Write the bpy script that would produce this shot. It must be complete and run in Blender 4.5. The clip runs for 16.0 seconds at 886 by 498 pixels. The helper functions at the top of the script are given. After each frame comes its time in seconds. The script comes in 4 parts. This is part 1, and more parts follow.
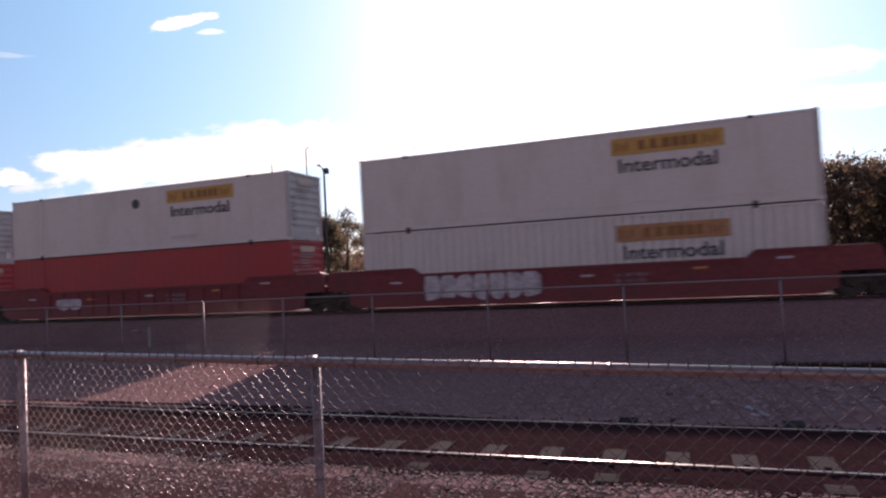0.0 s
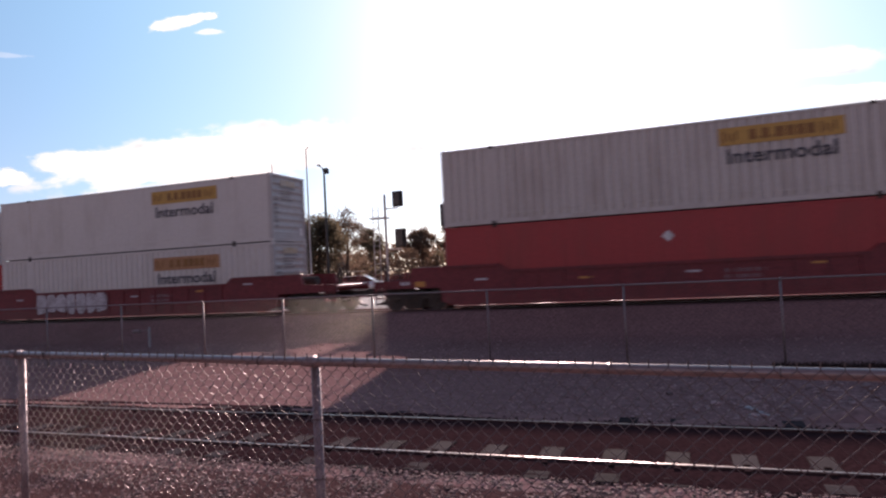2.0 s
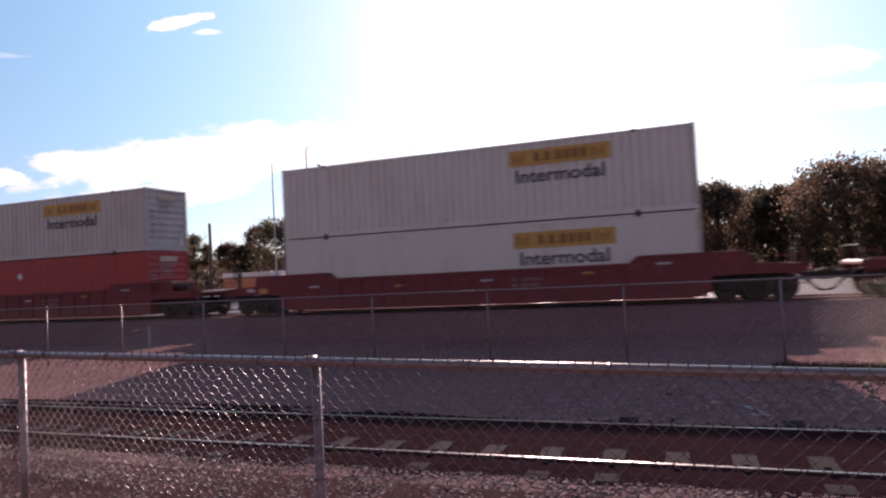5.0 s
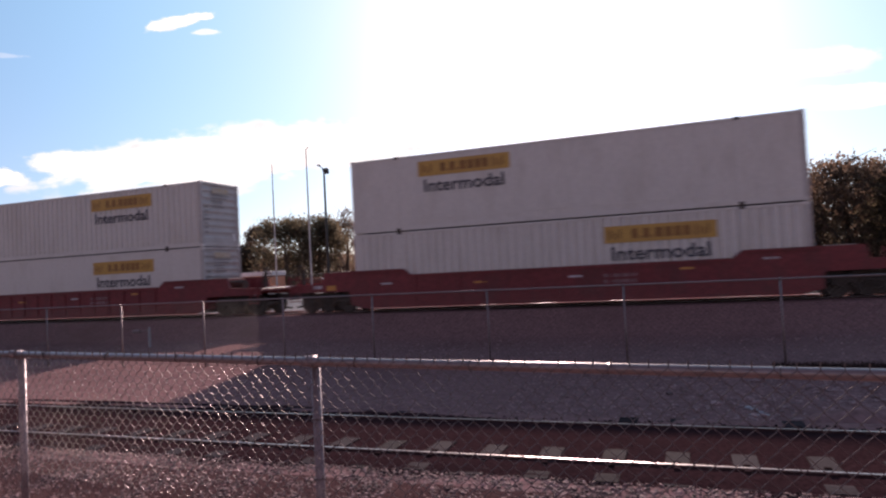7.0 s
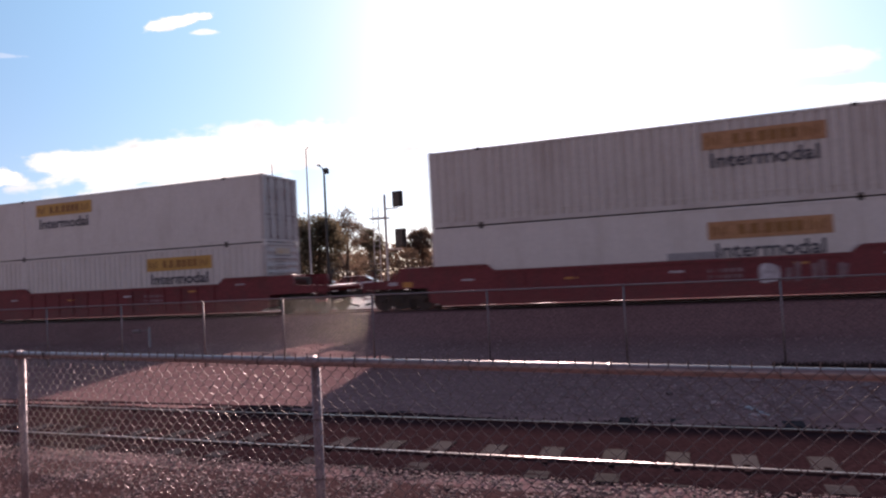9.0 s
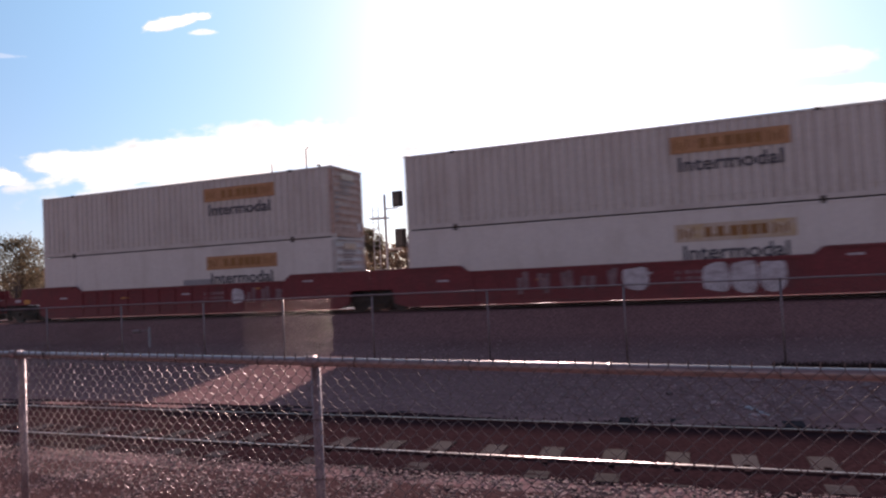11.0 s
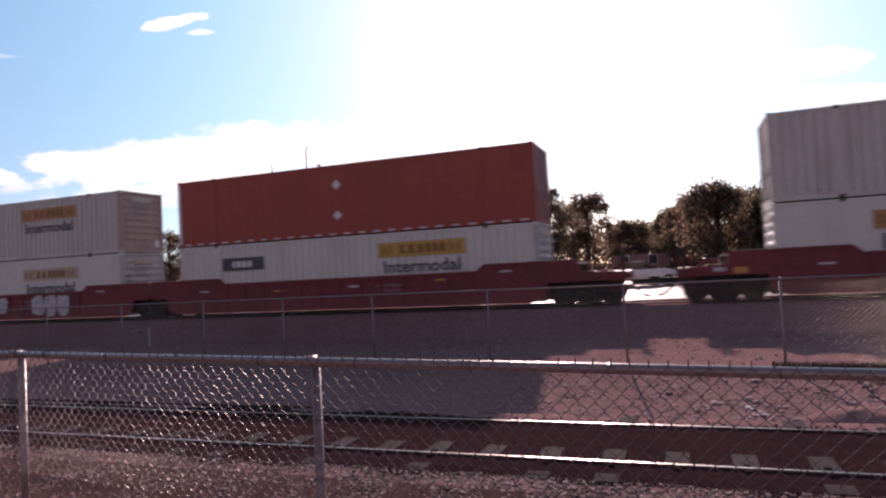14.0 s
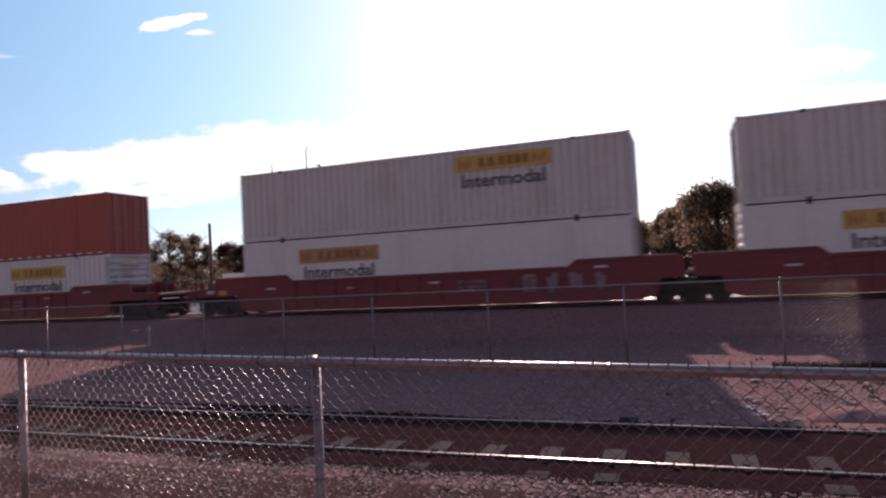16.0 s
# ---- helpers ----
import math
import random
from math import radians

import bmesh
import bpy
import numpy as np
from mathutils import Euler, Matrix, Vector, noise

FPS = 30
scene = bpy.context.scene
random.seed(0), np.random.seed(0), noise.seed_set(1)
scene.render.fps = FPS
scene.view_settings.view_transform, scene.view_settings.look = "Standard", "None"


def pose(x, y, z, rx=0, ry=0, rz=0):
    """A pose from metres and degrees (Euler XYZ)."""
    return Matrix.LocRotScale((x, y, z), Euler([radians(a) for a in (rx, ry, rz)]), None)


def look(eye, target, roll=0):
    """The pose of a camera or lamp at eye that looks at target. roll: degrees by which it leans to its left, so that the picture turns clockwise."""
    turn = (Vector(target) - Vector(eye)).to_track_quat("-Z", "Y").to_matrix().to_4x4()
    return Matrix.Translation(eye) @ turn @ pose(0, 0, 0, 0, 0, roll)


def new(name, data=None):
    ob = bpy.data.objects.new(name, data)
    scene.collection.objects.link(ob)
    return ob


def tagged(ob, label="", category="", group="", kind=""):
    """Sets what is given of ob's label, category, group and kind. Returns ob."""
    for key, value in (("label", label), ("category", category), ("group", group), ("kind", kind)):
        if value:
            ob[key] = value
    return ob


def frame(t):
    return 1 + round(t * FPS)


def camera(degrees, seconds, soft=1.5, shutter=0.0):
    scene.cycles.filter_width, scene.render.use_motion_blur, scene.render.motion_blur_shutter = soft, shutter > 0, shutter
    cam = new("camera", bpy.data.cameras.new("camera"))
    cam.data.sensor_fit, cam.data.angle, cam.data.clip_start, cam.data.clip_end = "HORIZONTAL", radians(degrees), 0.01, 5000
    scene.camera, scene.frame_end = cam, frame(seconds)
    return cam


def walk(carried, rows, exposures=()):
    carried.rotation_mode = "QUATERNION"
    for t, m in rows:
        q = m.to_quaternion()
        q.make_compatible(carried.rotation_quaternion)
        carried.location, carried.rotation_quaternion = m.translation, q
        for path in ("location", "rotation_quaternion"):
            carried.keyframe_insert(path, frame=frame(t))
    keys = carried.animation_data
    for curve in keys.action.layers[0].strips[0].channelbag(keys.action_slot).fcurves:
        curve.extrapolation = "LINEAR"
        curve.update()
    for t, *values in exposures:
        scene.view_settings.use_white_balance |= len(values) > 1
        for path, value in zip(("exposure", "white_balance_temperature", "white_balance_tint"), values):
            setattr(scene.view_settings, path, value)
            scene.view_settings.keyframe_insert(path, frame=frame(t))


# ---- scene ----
# ---- camera ----
EYE = (0.0, 0.0, 2.05)
AHEAD = (-0.344559, 0.938150, 0.033958)
SECONDS = 16.0
cam = camera(68.2, SECONDS, soft=2.3, shutter=0.5)
STAND = look(EYE, tuple(e + a for e, a in zip(EYE, AHEAD)), -2.966)
walk(cam, [(0.0, STAND), (SECONDS, STAND)], exposures=[(0.0, 0.4, 7300, 40), (SECONDS, 0.4, 7300, 40)])

# ---- sky and sun ----
SUN_EL, SUN_AZ = radians(22.1), radians(9.1)          # azimuth from +y towards -x
SUN_WAY = Vector((-math.sin(SUN_AZ) * math.cos(SUN_EL), math.cos(SUN_AZ) * math.cos(SUN_EL), math.sin(SUN_EL)))


def make_world():
    world = bpy.data.worlds.new("world")
    world.use_nodes = True
    nt = world.node_tree
    nt.nodes.clear()
    out = nt.nodes.new("ShaderNodeOutputWorld")
    sky = nt.nodes.new("ShaderNodeTexSky")
    sky.sky_type, sky.sun_disc = "NISHITA", False
    sky.sun_elevation, sky.sun_rotation = SUN_EL, -SUN_AZ
    sky.altitude, sky.air_density, sky.dust_density, sky.ozone_density = 600, 1.0, 0.6, 2.5
    base = nt.nodes.new("ShaderNodeBackground")
    base.inputs["Strength"].default_value = 0.060
    nt.links.new(sky.outputs[0], base.inputs["Color"])
    # hazy, thinly clouded air lightens the whole sky and scatters the sun's light forwards round its disc
    coord = nt.nodes.new("ShaderNodeTexCoord")
    dot = nt.nodes.new("ShaderNodeVectorMath")
    dot.operation = "DOT_PRODUCT"
    dot.inputs[1].default_value = SUN_WAY
    nt.links.new(coord.outputs["Generated"], dot.inputs[0])
    clamp = nt.nodes.new("ShaderNodeMath")
    clamp.operation = "MAXIMUM"
    clamp.inputs[1].default_value = 0.0
    nt.links.new(dot.outputs["Value"], clamp.inputs[0])
    total = base
    for power, gain, colour in ((0.0, 0.060, (1.0, 0.67, 0.63)), (1.0, 0.347, (0.0, 0.476, 1.0)), (4.0, 0.34, (0.079, 1.0, 0.70)), (9.0, 0.165, (1.0, 0.0, 0.0)), (20.0, 0.11, (1.0, 0.0, 0.0)),
                                (60.0, 0.52, (1.0, 0.683, 0.359)), (260.0, 2.9, (0.694, 0.917, 1.0))):
        p = nt.nodes.new("ShaderNodeMath")
        p.operation = "POWER"
        p.inputs[1].default_value = power
        nt.links.new(clamp.outputs[0], p.inputs[0])
        m = nt.nodes.new("ShaderNodeMath")
        m.operation = "MULTIPLY"
        m.inputs[1].default_value = gain
        nt.links.new(p.outputs[0], m.inputs[0])
        lobe = nt.nodes.new("ShaderNodeBackground")
        lobe.inputs["Color"].default_value = (*colour, 1)
        nt.links.new(m.outputs[0], lobe.inputs["Strength"])
        add = nt.nodes.new("ShaderNodeAddShader")
        nt.links.new(total.outputs[0], add.inputs[0])
        nt.links.new(lobe.outputs[0], add.inputs[1])
        total = add
    nt.links.new(total.outputs[0], out.inputs["Surface"])
    scene.world = world


make_world()
lamp = bpy.data.lights.new("sun", "SUN")
lamp.energy, lamp.angle, lamp.color = 4.5, radians(0.53), (1.0, 0.93, 0.84)
sun = new("sun", lamp)
sun.matrix_world = look((0, 0, 60), tuple(Vector((0, 0, 60)) - SUN_WAY))


# ---- materials ----
def mat(name, base, rough=0.6, metal=0.0, spread=0.25, grain=40.0, stain=1.5, bump=0.15, tint=None, rand=0.0, spec=0.5, thin=0.0, streak=1.0):
    """A worn surface: a base colour broken up by fine grain and by large stains."""
    m = bpy.data.materials.new(name)
    m.use_nodes = True
    nt = m.node_tree
    b = nt.nodes["Principled BSDF"]
    b.inputs["Roughness"].default_value, b.inputs["Metallic"].default_value = rough, metal
    b.inputs["Specular IOR Level"].default_value = spec
    co = nt.nodes.new("ShaderNodeTexCoord")
    fine, big = nt.nodes.new("ShaderNodeTexNoise"), nt.nodes.new("ShaderNodeTexNoise")
    fine.inputs["Scale"].default_value, fine.inputs["Detail"].default_value = grain, 5
    big.inputs["Scale"].default_value, big.inputs["Detail"].default_value, big.inputs["Roughness"].default_value = stain, 7, 0.65
    # each object gets its own cut of the pattern; streaks run down
    own = nt.nodes.new("ShaderNodeObjectInfo")
    far = nt.nodes.new("ShaderNodeMath")
    far.operation = "MULTIPLY"
    far.inputs[1].default_value = 53.0
    nt.links.new(own.outputs["Random"], far.inputs[0])
    slide = nt.nodes.new("ShaderNodeVectorMath")
    nt.links.new(co.outputs["Object"], slide.inputs[0])
    nt.links.new(far.outputs[0], slide.inputs[1])
    run = nt.nodes.new("ShaderNodeMapping")
    run.inputs["Scale"].default_value = (1, 1, streak)
    nt.links.new(slide.outputs[0], run.inputs["Vector"])
    nt.links.new(slide.outputs[0], fine.inputs["Vector"])
    nt.links.new(run.outputs[0], big.inputs["Vector"])
    dark = tuple(c * (1 - spread) for c in base)
    light = tuple(min(1, c * (1 + spread * 0.7)) for c in base)
    ramp = nt.nodes.new("ShaderNodeValToRGB")
    ramp.color_ramp.elements[0].position, ramp.color_ramp.elements[1].position = 0.3, 0.7
    ramp.color_ramp.elements[0].color, ramp.color_ramp.elements[1].color = (*dark, 1), (*light, 1)
    nt.links.new(fine.outputs["Fac"], ramp.inputs[0])
    other = tint or tuple(c * 0.6 for c in base)
    edge = nt.nodes.new("ShaderNodeValToRGB")
    edge.color_ramp.elements[0].position, edge.color_ramp.elements[1].position = 0.48, 0.72
    edge.color_ramp.elements[1].color = (0.75, 0.75, 0.75, 1)
    nt.links.new(big.outputs["Fac"], edge.inputs[0])
    mix = nt.nodes.new("ShaderNodeMix")
    mix.data_type = "RGBA"
    nt.links.new(edge.outputs[0], mix.inputs[0])
    nt.links.new(ramp.outputs[0], mix.inputs[6])
    mix.inputs[7].default_value = (*other, 1)
    colour = mix.outputs[2]
    if rand:
        info = nt.nodes.new("ShaderNodeObjectInfo")
        geo = nt.nodes.new("ShaderNodeNewGeometry")
        s = nt.nodes.new("ShaderNodeMath")
        s.operation = "ADD"
        nt.links.new(info.outputs["Random"], s.inputs[0])
        nt.links.new(geo.outputs["Random Per Island"], s.inputs[1])
        fr = nt.nodes.new("ShaderNodeMath")
        fr.operation = "FRACT"
        nt.links.new(s.outputs[0], fr.inputs[0])
        mr = nt.nodes.new("ShaderNodeMapRange")
        mr.inputs[3].default_value, mr.inputs[4].default_value = 1 - rand, 1 + rand
        nt.links.new(fr.outputs[0], mr.inputs[0])
        hsv = nt.nodes.new("ShaderNodeHueSaturation")
        nt.links.new(mr.outputs[0], hsv.inputs["Value"])
        nt.links.new(colour, hsv.inputs["Color"])
        colour = hsv.outputs[0]
    nt.links.new(colour, b.inputs["Base Color"])
    if thin:
        back = nt.nodes.new("ShaderNodeBsdfTranslucent")
        mixed = nt.nodes.new("ShaderNodeMixShader")
        mixed.inputs[0].default_value = thin
        nt.links.new(colour, back.inputs["Color"])
        nt.links.new(b.outputs[0], mixed.inputs[1])
        nt.links.new(back.outputs[0], mixed.inputs[2])
        nt.links.new(mixed.outputs[0], nt.nodes["Material Output"].inputs["Surface"])
    if bump:
        bp = nt.nodes.new("ShaderNodeBump")
        bp.inputs["Strength"].default_value, bp.inputs["Distance"].default_value = bump, 0.02
        nt.links.new(fine.outputs["Fac"], bp.inputs["Height"])
        nt.links.new(bp.outputs[0], b.inputs["Normal"])
    return m


M = {}
M["white"] = mat("white_paint", (0.69, 0.66, 0.62), 0.45, spread=0.06, grain=8, stain=0.9, bump=0.03, tint=(0.56, 0.52, 0.47), streak=0.35)
M["grey"] = mat("pale_grey_paint", (0.60, 0.56, 0.52), 0.5, spread=0.07, grain=8, stain=1.1, bump=0.03, tint=(0.45, 0.39, 0.35), streak=0.3)
M["red"] = mat("red_paint", (0.43, 0.044, 0.044), 0.5, spread=0.10, grain=9, stain=1.0, bump=0.03, tint=(0.32, 0.05, 0.043), streak=0.35)
M["rustred"] = mat("weathered_orange_red_paint", (0.40, 0.070, 0.045), 0.55, spread=0.12, grain=9, stain=1.0, bump=0.03, tint=(0.29, 0.060, 0.042), streak=0.35)
M["maroon"] = mat("maroon_paint", (0.215, 0.032, 0.036), 0.6, spread=0.3, grain=12, stain=1.1, tint=(0.115, 0.034, 0.034), streak=0.5)
M["yellow"] = mat("yellow_paint", (0.58, 0.33, 0.075), 0.5, spread=0.08, grain=9, stain=1.0, bump=0.02, tint=(0.48, 0.26, 0.07))
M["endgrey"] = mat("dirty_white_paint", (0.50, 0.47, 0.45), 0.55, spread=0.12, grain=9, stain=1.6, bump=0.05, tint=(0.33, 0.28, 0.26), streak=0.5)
M["endmark"] = mat("faded_grey_lettering", (0.27, 0.24, 0.23), 0.6, spread=0.25, grain=9, stain=3.0, bump=0.0, tint=(0.40, 0.35, 0.33))
M["ochre"] = mat("faded_orange_paint", (0.48, 0.24, 0.11), 0.55, spread=0.2, grain=9, stain=2.0, bump=0.02, tint=(0.36, 0.16, 0.08))
M["worn"] = mat("worn_yellow_paint", (0.56, 0.46, 0.36), 0.55, spread=0.2, grain=9, stain=2.5, bump=0.02, tint=(0.50, 0.32, 0.10))
M["rusty"] = mat("dirty_rust_stained_paint", (0.46, 0.31, 0.25), 0.6, spread=0.2, grain=9, stain=1.6, bump=0.05, tint=(0.25, 0.11, 0.08), streak=0.6)
M["faded"] = mat("faded_spray_paint", (0.27, 0.17, 0.18), 0.7, spread=0.3, grain=7, stain=3.0, bump=0.0, tint=(0.16, 0.06, 0.06))
M["ink"] = mat("dark_lettering", (0.06, 0.06, 0.08), 0.5, spread=0.2, grain=10, bump=0.0)
M["brown"] = mat("brown_lettering", (0.30, 0.13, 0.03), 0.5, spread=0.2, grain=10, bump=0.0)
M["navy"] = mat("navy_paint", (0.075, 0.07, 0.095), 0.5, spread=0.15, grain=10, bump=0.0)
M["pale"] = mat("pale_marking", (0.74, 0.73, 0.72), 0.5, spread=0.1, grain=12, bump=0.0)
M["graffiti"] = mat("grey_graffiti", (0.58, 0.55, 0.57), 0.6, spread=0.25, grain=9, stain=2.5, bump=0.0, tint=(0.17, 0.09, 0.10))
M["iron"] = mat("dark_cast_iron", (0.045, 0.035, 0.03), 0.75, spread=0.4, grain=15, stain=2, tint=(0.09, 0.045, 0.025))
M["wheel"] = mat("worn_wheel_steel", (0.06, 0.045, 0.04), 0.6, 0.4, spread=0.2, grain=20)
M["railtop"] = mat("polished_rail_steel", (0.36, 0.32, 0.31), 0.30, 1.0, spread=0.1, grain=60, stain=3, bump=0.0, tint=(0.35, 0.30, 0.27))
M["rail"] = mat("rusty_rail_steel", (0.075, 0.038, 0.036), 0.9, 0.0, spread=0.35, grain=30, stain=3, spec=0.08)
M["zinc"] = mat("galvanised_steel", (0.25, 0.185, 0.185), 0.46, 0.40, spread=0.15, grain=30, stain=5, bump=0.04, tint=(0.19, 0.145, 0.145))
M["pipe"] = mat("smooth_galvanised_pipe", (0.27, 0.205, 0.20), 0.30, 0.55, spread=0.12, grain=30, stain=5, bump=0.02, tint=(0.21, 0.16, 0.155))
M["wire"] = mat("galvanised_wire", (0.155, 0.118, 0.118), 0.31, 0.75, spread=0.15, grain=50, stain=6, bump=0.0, tint=(0.12, 0.095, 0.09))
M["oldwire"] = mat("weathered_wire", (0.22, 0.185, 0.15), 0.26, 0.90, spread=0.3, grain=50, stain=3, bump=0.0, tint=(0.17, 0.13, 0.10))
M["concrete"] = mat("weathered_concrete", (0.023, 0.018, 0.022), 0.95, spread=0.3, grain=30, stain=5, tint=(0.032, 0.024, 0.028), rand=0.3, spec=0.05)
M["wood"] = mat("creosoted_timber", (0.06, 0.045, 0.035), 0.85, spread=0.35, grain=30, stain=3, rand=0.2)
M["ground"] = mat("stony_ground", (0.235, 0.135, 0.130), 1.0, spread=0.32, grain=9, stain=0.35, bump=0.20, tint=(0.155, 0.086, 0.084), spec=0.0)
M["stone"] = mat("pinkish_ballast", (0.31, 0.200, 0.190), 0.9, spread=0.25, grain=30, stain=6, bump=0.2, rand=0.4, spec=0.3)
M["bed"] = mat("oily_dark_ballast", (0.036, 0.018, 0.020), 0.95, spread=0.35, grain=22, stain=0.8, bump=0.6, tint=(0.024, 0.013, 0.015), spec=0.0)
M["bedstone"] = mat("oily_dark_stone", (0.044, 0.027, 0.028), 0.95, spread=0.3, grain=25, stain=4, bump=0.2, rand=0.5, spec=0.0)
M["gravel"] = mat("brown_gravel", (0.215, 0.125, 0.118), 0.85, spread=0.3, grain=30, stain=6, bump=0.2, rand=0.8, spec=0.35)
M["earth"] = mat("dark_gritty_earth", (0.085, 0.045, 0.044), 1.0, spread=0.5, grain=45, stain=2.0, bump=0.6, tint=(0.12, 0.066, 0.062), spec=0.0)
M["bark"] = mat("bark", (0.10, 0.075, 0.055), 0.9, spread=0.4, grain=20, stain=3, bump=0.5)
M["leaf"] = mat("green_leaves", (0.15, 0.120, 0.075), 0.6, spread=0.35, grain=6, stain=0.6, bump=0.0, rand=0.4, thin=0.75)
M["dryleaf"] = mat("brownish_leaves", (0.17, 0.115, 0.08), 0.6, spread=0.35, grain=6, stain=0.6, bump=0.0, rand=0.4, thin=0.75)
M["weed"] = mat("dry_weeds", (0.06, 0.036, 0.033), 0.9, spread=0.3, grain=10, stain=1.0, bump=0.0, rand=0.4, spec=0.1)
M["paving"] = mat("worn_paving", (0.085, 0.068, 0.066), 0.5, spread=0.25, grain=20, stain=0.25, bump=0.05, tint=(0.06, 0.048, 0.046), spec=0.16)
M["black"] = mat("black_paint", (0.02, 0.02, 0.02), 0.5, spread=0.3, grain=15)
M["pole"] = mat("grey_pole_paint", (0.34, 0.34, 0.35), 0.7, 0.0, spread=0.15, grain=15)
M["timber"] = mat("weathered_pole_timber", (0.12, 0.085, 0.06), 0.9, spread=0.3, grain=20)
M["carwhite"] = mat("white_car_paint", (0.72, 0.72, 0.72), 0.2, spread=0.03, grain=5, bump=0.0, tint=(0.66, 0.66, 0.66))
M["cardark"] = mat("dark_car_paint", (0.05, 0.055, 0.07), 0.2, spread=0.1, grain=5, bump=0.0)
M["carred"] = mat("red_car_paint", (0.35, 0.04, 0.03), 0.2, spread=0.05, grain=5, bump=0.0)
M["glass"] = mat("dark_car_glass", (0.02, 0.022, 0.025), 0.05, spread=0.1, grain=3, bump=0.0, spec=0.8)
M["rubber"] = mat("tyre_rubber", (0.02, 0.02, 0.02), 0.8, spread=0.2, grain=20)
M["orange"] = mat("orange_paint", (0.60, 0.25, 0.14), 0.55, spread=0.1, grain=8, tint=(0.5, 0.15, 0.06))
M["amber"] = mat("amber_reflector", (0.62, 0.27, 0.06), 0.4, spread=0.1, grain=8, bump=0.0)


# ---- mesh helpers ----
def part(name, bm, material, parent=None, label="", smooth=False):
    """Links a bmesh as one mesh object, under a thing or a part where one is given."""
    me = bpy.data.meshes.new(name)
    bm.to_mesh(me)
    bm.free()
    me.materials.append(M[material])
    if smooth:
        me.shade_smooth()
    return place(name, me, parent, label)


def place(name, me, parent=None, label=""):
    ob = new(name, me)
    ob.parent = parent
    if label:
        tagged(ob, label)
    return ob


def raw(name, verts, faces, material, parent=None, smooth=False):
    me = bpy.data.meshes.new(name)
    me.from_pydata(verts, [], faces)
    me.materials.append(M[material])
    if smooth:
        me.shade_smooth()
    return place(name, me, parent)


def thing(name, m, label, category, group="", kind=""):
    ob = new(name)
    ob.empty_display_size = 0.2
    ob.matrix_world = m
    return tagged(ob, label, category, group, kind)


def box(bm, x0, x1, y0, y1, z0, z1, bevel=0.0):
    vs = [bm.verts.new(p) for p in ((x0, y0, z0), (x1, y0, z0), (x1, y1, z0), (x0, y1, z0), (x0, y0, z1), (x1, y0, z1), (x1, y1, z1), (x0, y1, z1))]
    fs = [bm.faces.new([vs[i] for i in f]) for f in ((3, 2, 1, 0), (4, 5, 6, 7), (0, 1, 5, 4), (1, 2, 6, 5), (2, 3, 7, 6), (3, 0, 4, 7))]
    if bevel:
        edges = {e for f in fs for e in f.edges}
        bmesh.ops.bevel(bm, geom=list(edges), offset=bevel, segments=1, affect="EDGES")
    return bm


def tube(bm, p, q, r, r2=None, n=10, caps=True):
    p, q = Vector(p), Vector(q)
    way = (q - p).normalized()
    a = way.orthogonal().normalized()
    b = way.cross(a)
    r2 = r if r2 is None else r2
    rings = []
    for c, rad in ((p, r), (q, r2)):
        rings.append([bm.verts.new(c + (a * math.cos(t) + b * math.sin(t)) * rad) for t in [2 * math.pi * i / n for i in range(n)]])
    for i in range(n):
        bm.faces.new((rings[0][i], rings[0][(i + 1) % n], rings[1][(i + 1) % n], rings[1][i]))
    if caps:
        bm.faces.new(rings[0][::-1])
        bm.faces.new(rings[1])
    return bm


def prism(bm, outline, y0, y1):
    """An outline in x and z, drawn out from y0 to y1."""
    a = [bm.verts.new((x, y0, z)) for x, z in outline]
    b = [bm.verts.new((x, y1, z)) for x, z in outline]
    n = len(outline)
    bm.faces.new(a)
    bm.faces.new(b[::-1])
    for i in range(n):
        bm.faces.new((a[i], b[i], b[(i + 1) % n], a[(i + 1) % n]))
    bmesh.ops.recalc_face_normals(bm, faces=bm.faces[:])
    return bm


def B(*a, **k):
    return box(bmesh.new(), *a, **k)


def T(*a, **k):
    return tube(bmesh.new(), *a, **k)


# ---- ground ----
RAIL_Z, TRAIN_RAIL_Z = 0.155, 0.60
TRAIN_Y = 24.575
PROFILE = [(-60, 0.0), (2.0, -0.02), (5.0, 0.02), (5.9, 0.118), (8.45, 0.118), (8.7, 0.06), (9.6, -0.26), (10.4, -0.39), (12.0, -0.39), (13.5, -0.34), (15.0, -0.30), (20.6, -0.27),
           (21.0, -0.20), (22.5, 0.555), (26.7, 0.555), (28.2, 0.30), (32, 0.42), (40, 0.55), (60, 0.62), (300, 0.7), (2500, 0.7)]


def ground_z(y):
    return float(np.interp(y, [p[0] for p in PROFILE], [p[1] for p in PROFILE]))


def bumps(x, y):
    """Small rises and dips of the ground round the tracks."""
    if not (-44 < x < 14 and 3 < y < 27):
        return 0.0
    dz = 0.035 * noise.noise(Vector((x * 0.7, y * 0.7, 3.0))) + 0.02 * noise.noise(Vector((x * 2.1, y * 2.1, 8.0)))
    return min(0, dz) if 5.6 < y < 8.6 or 21 < y < 27 else dz


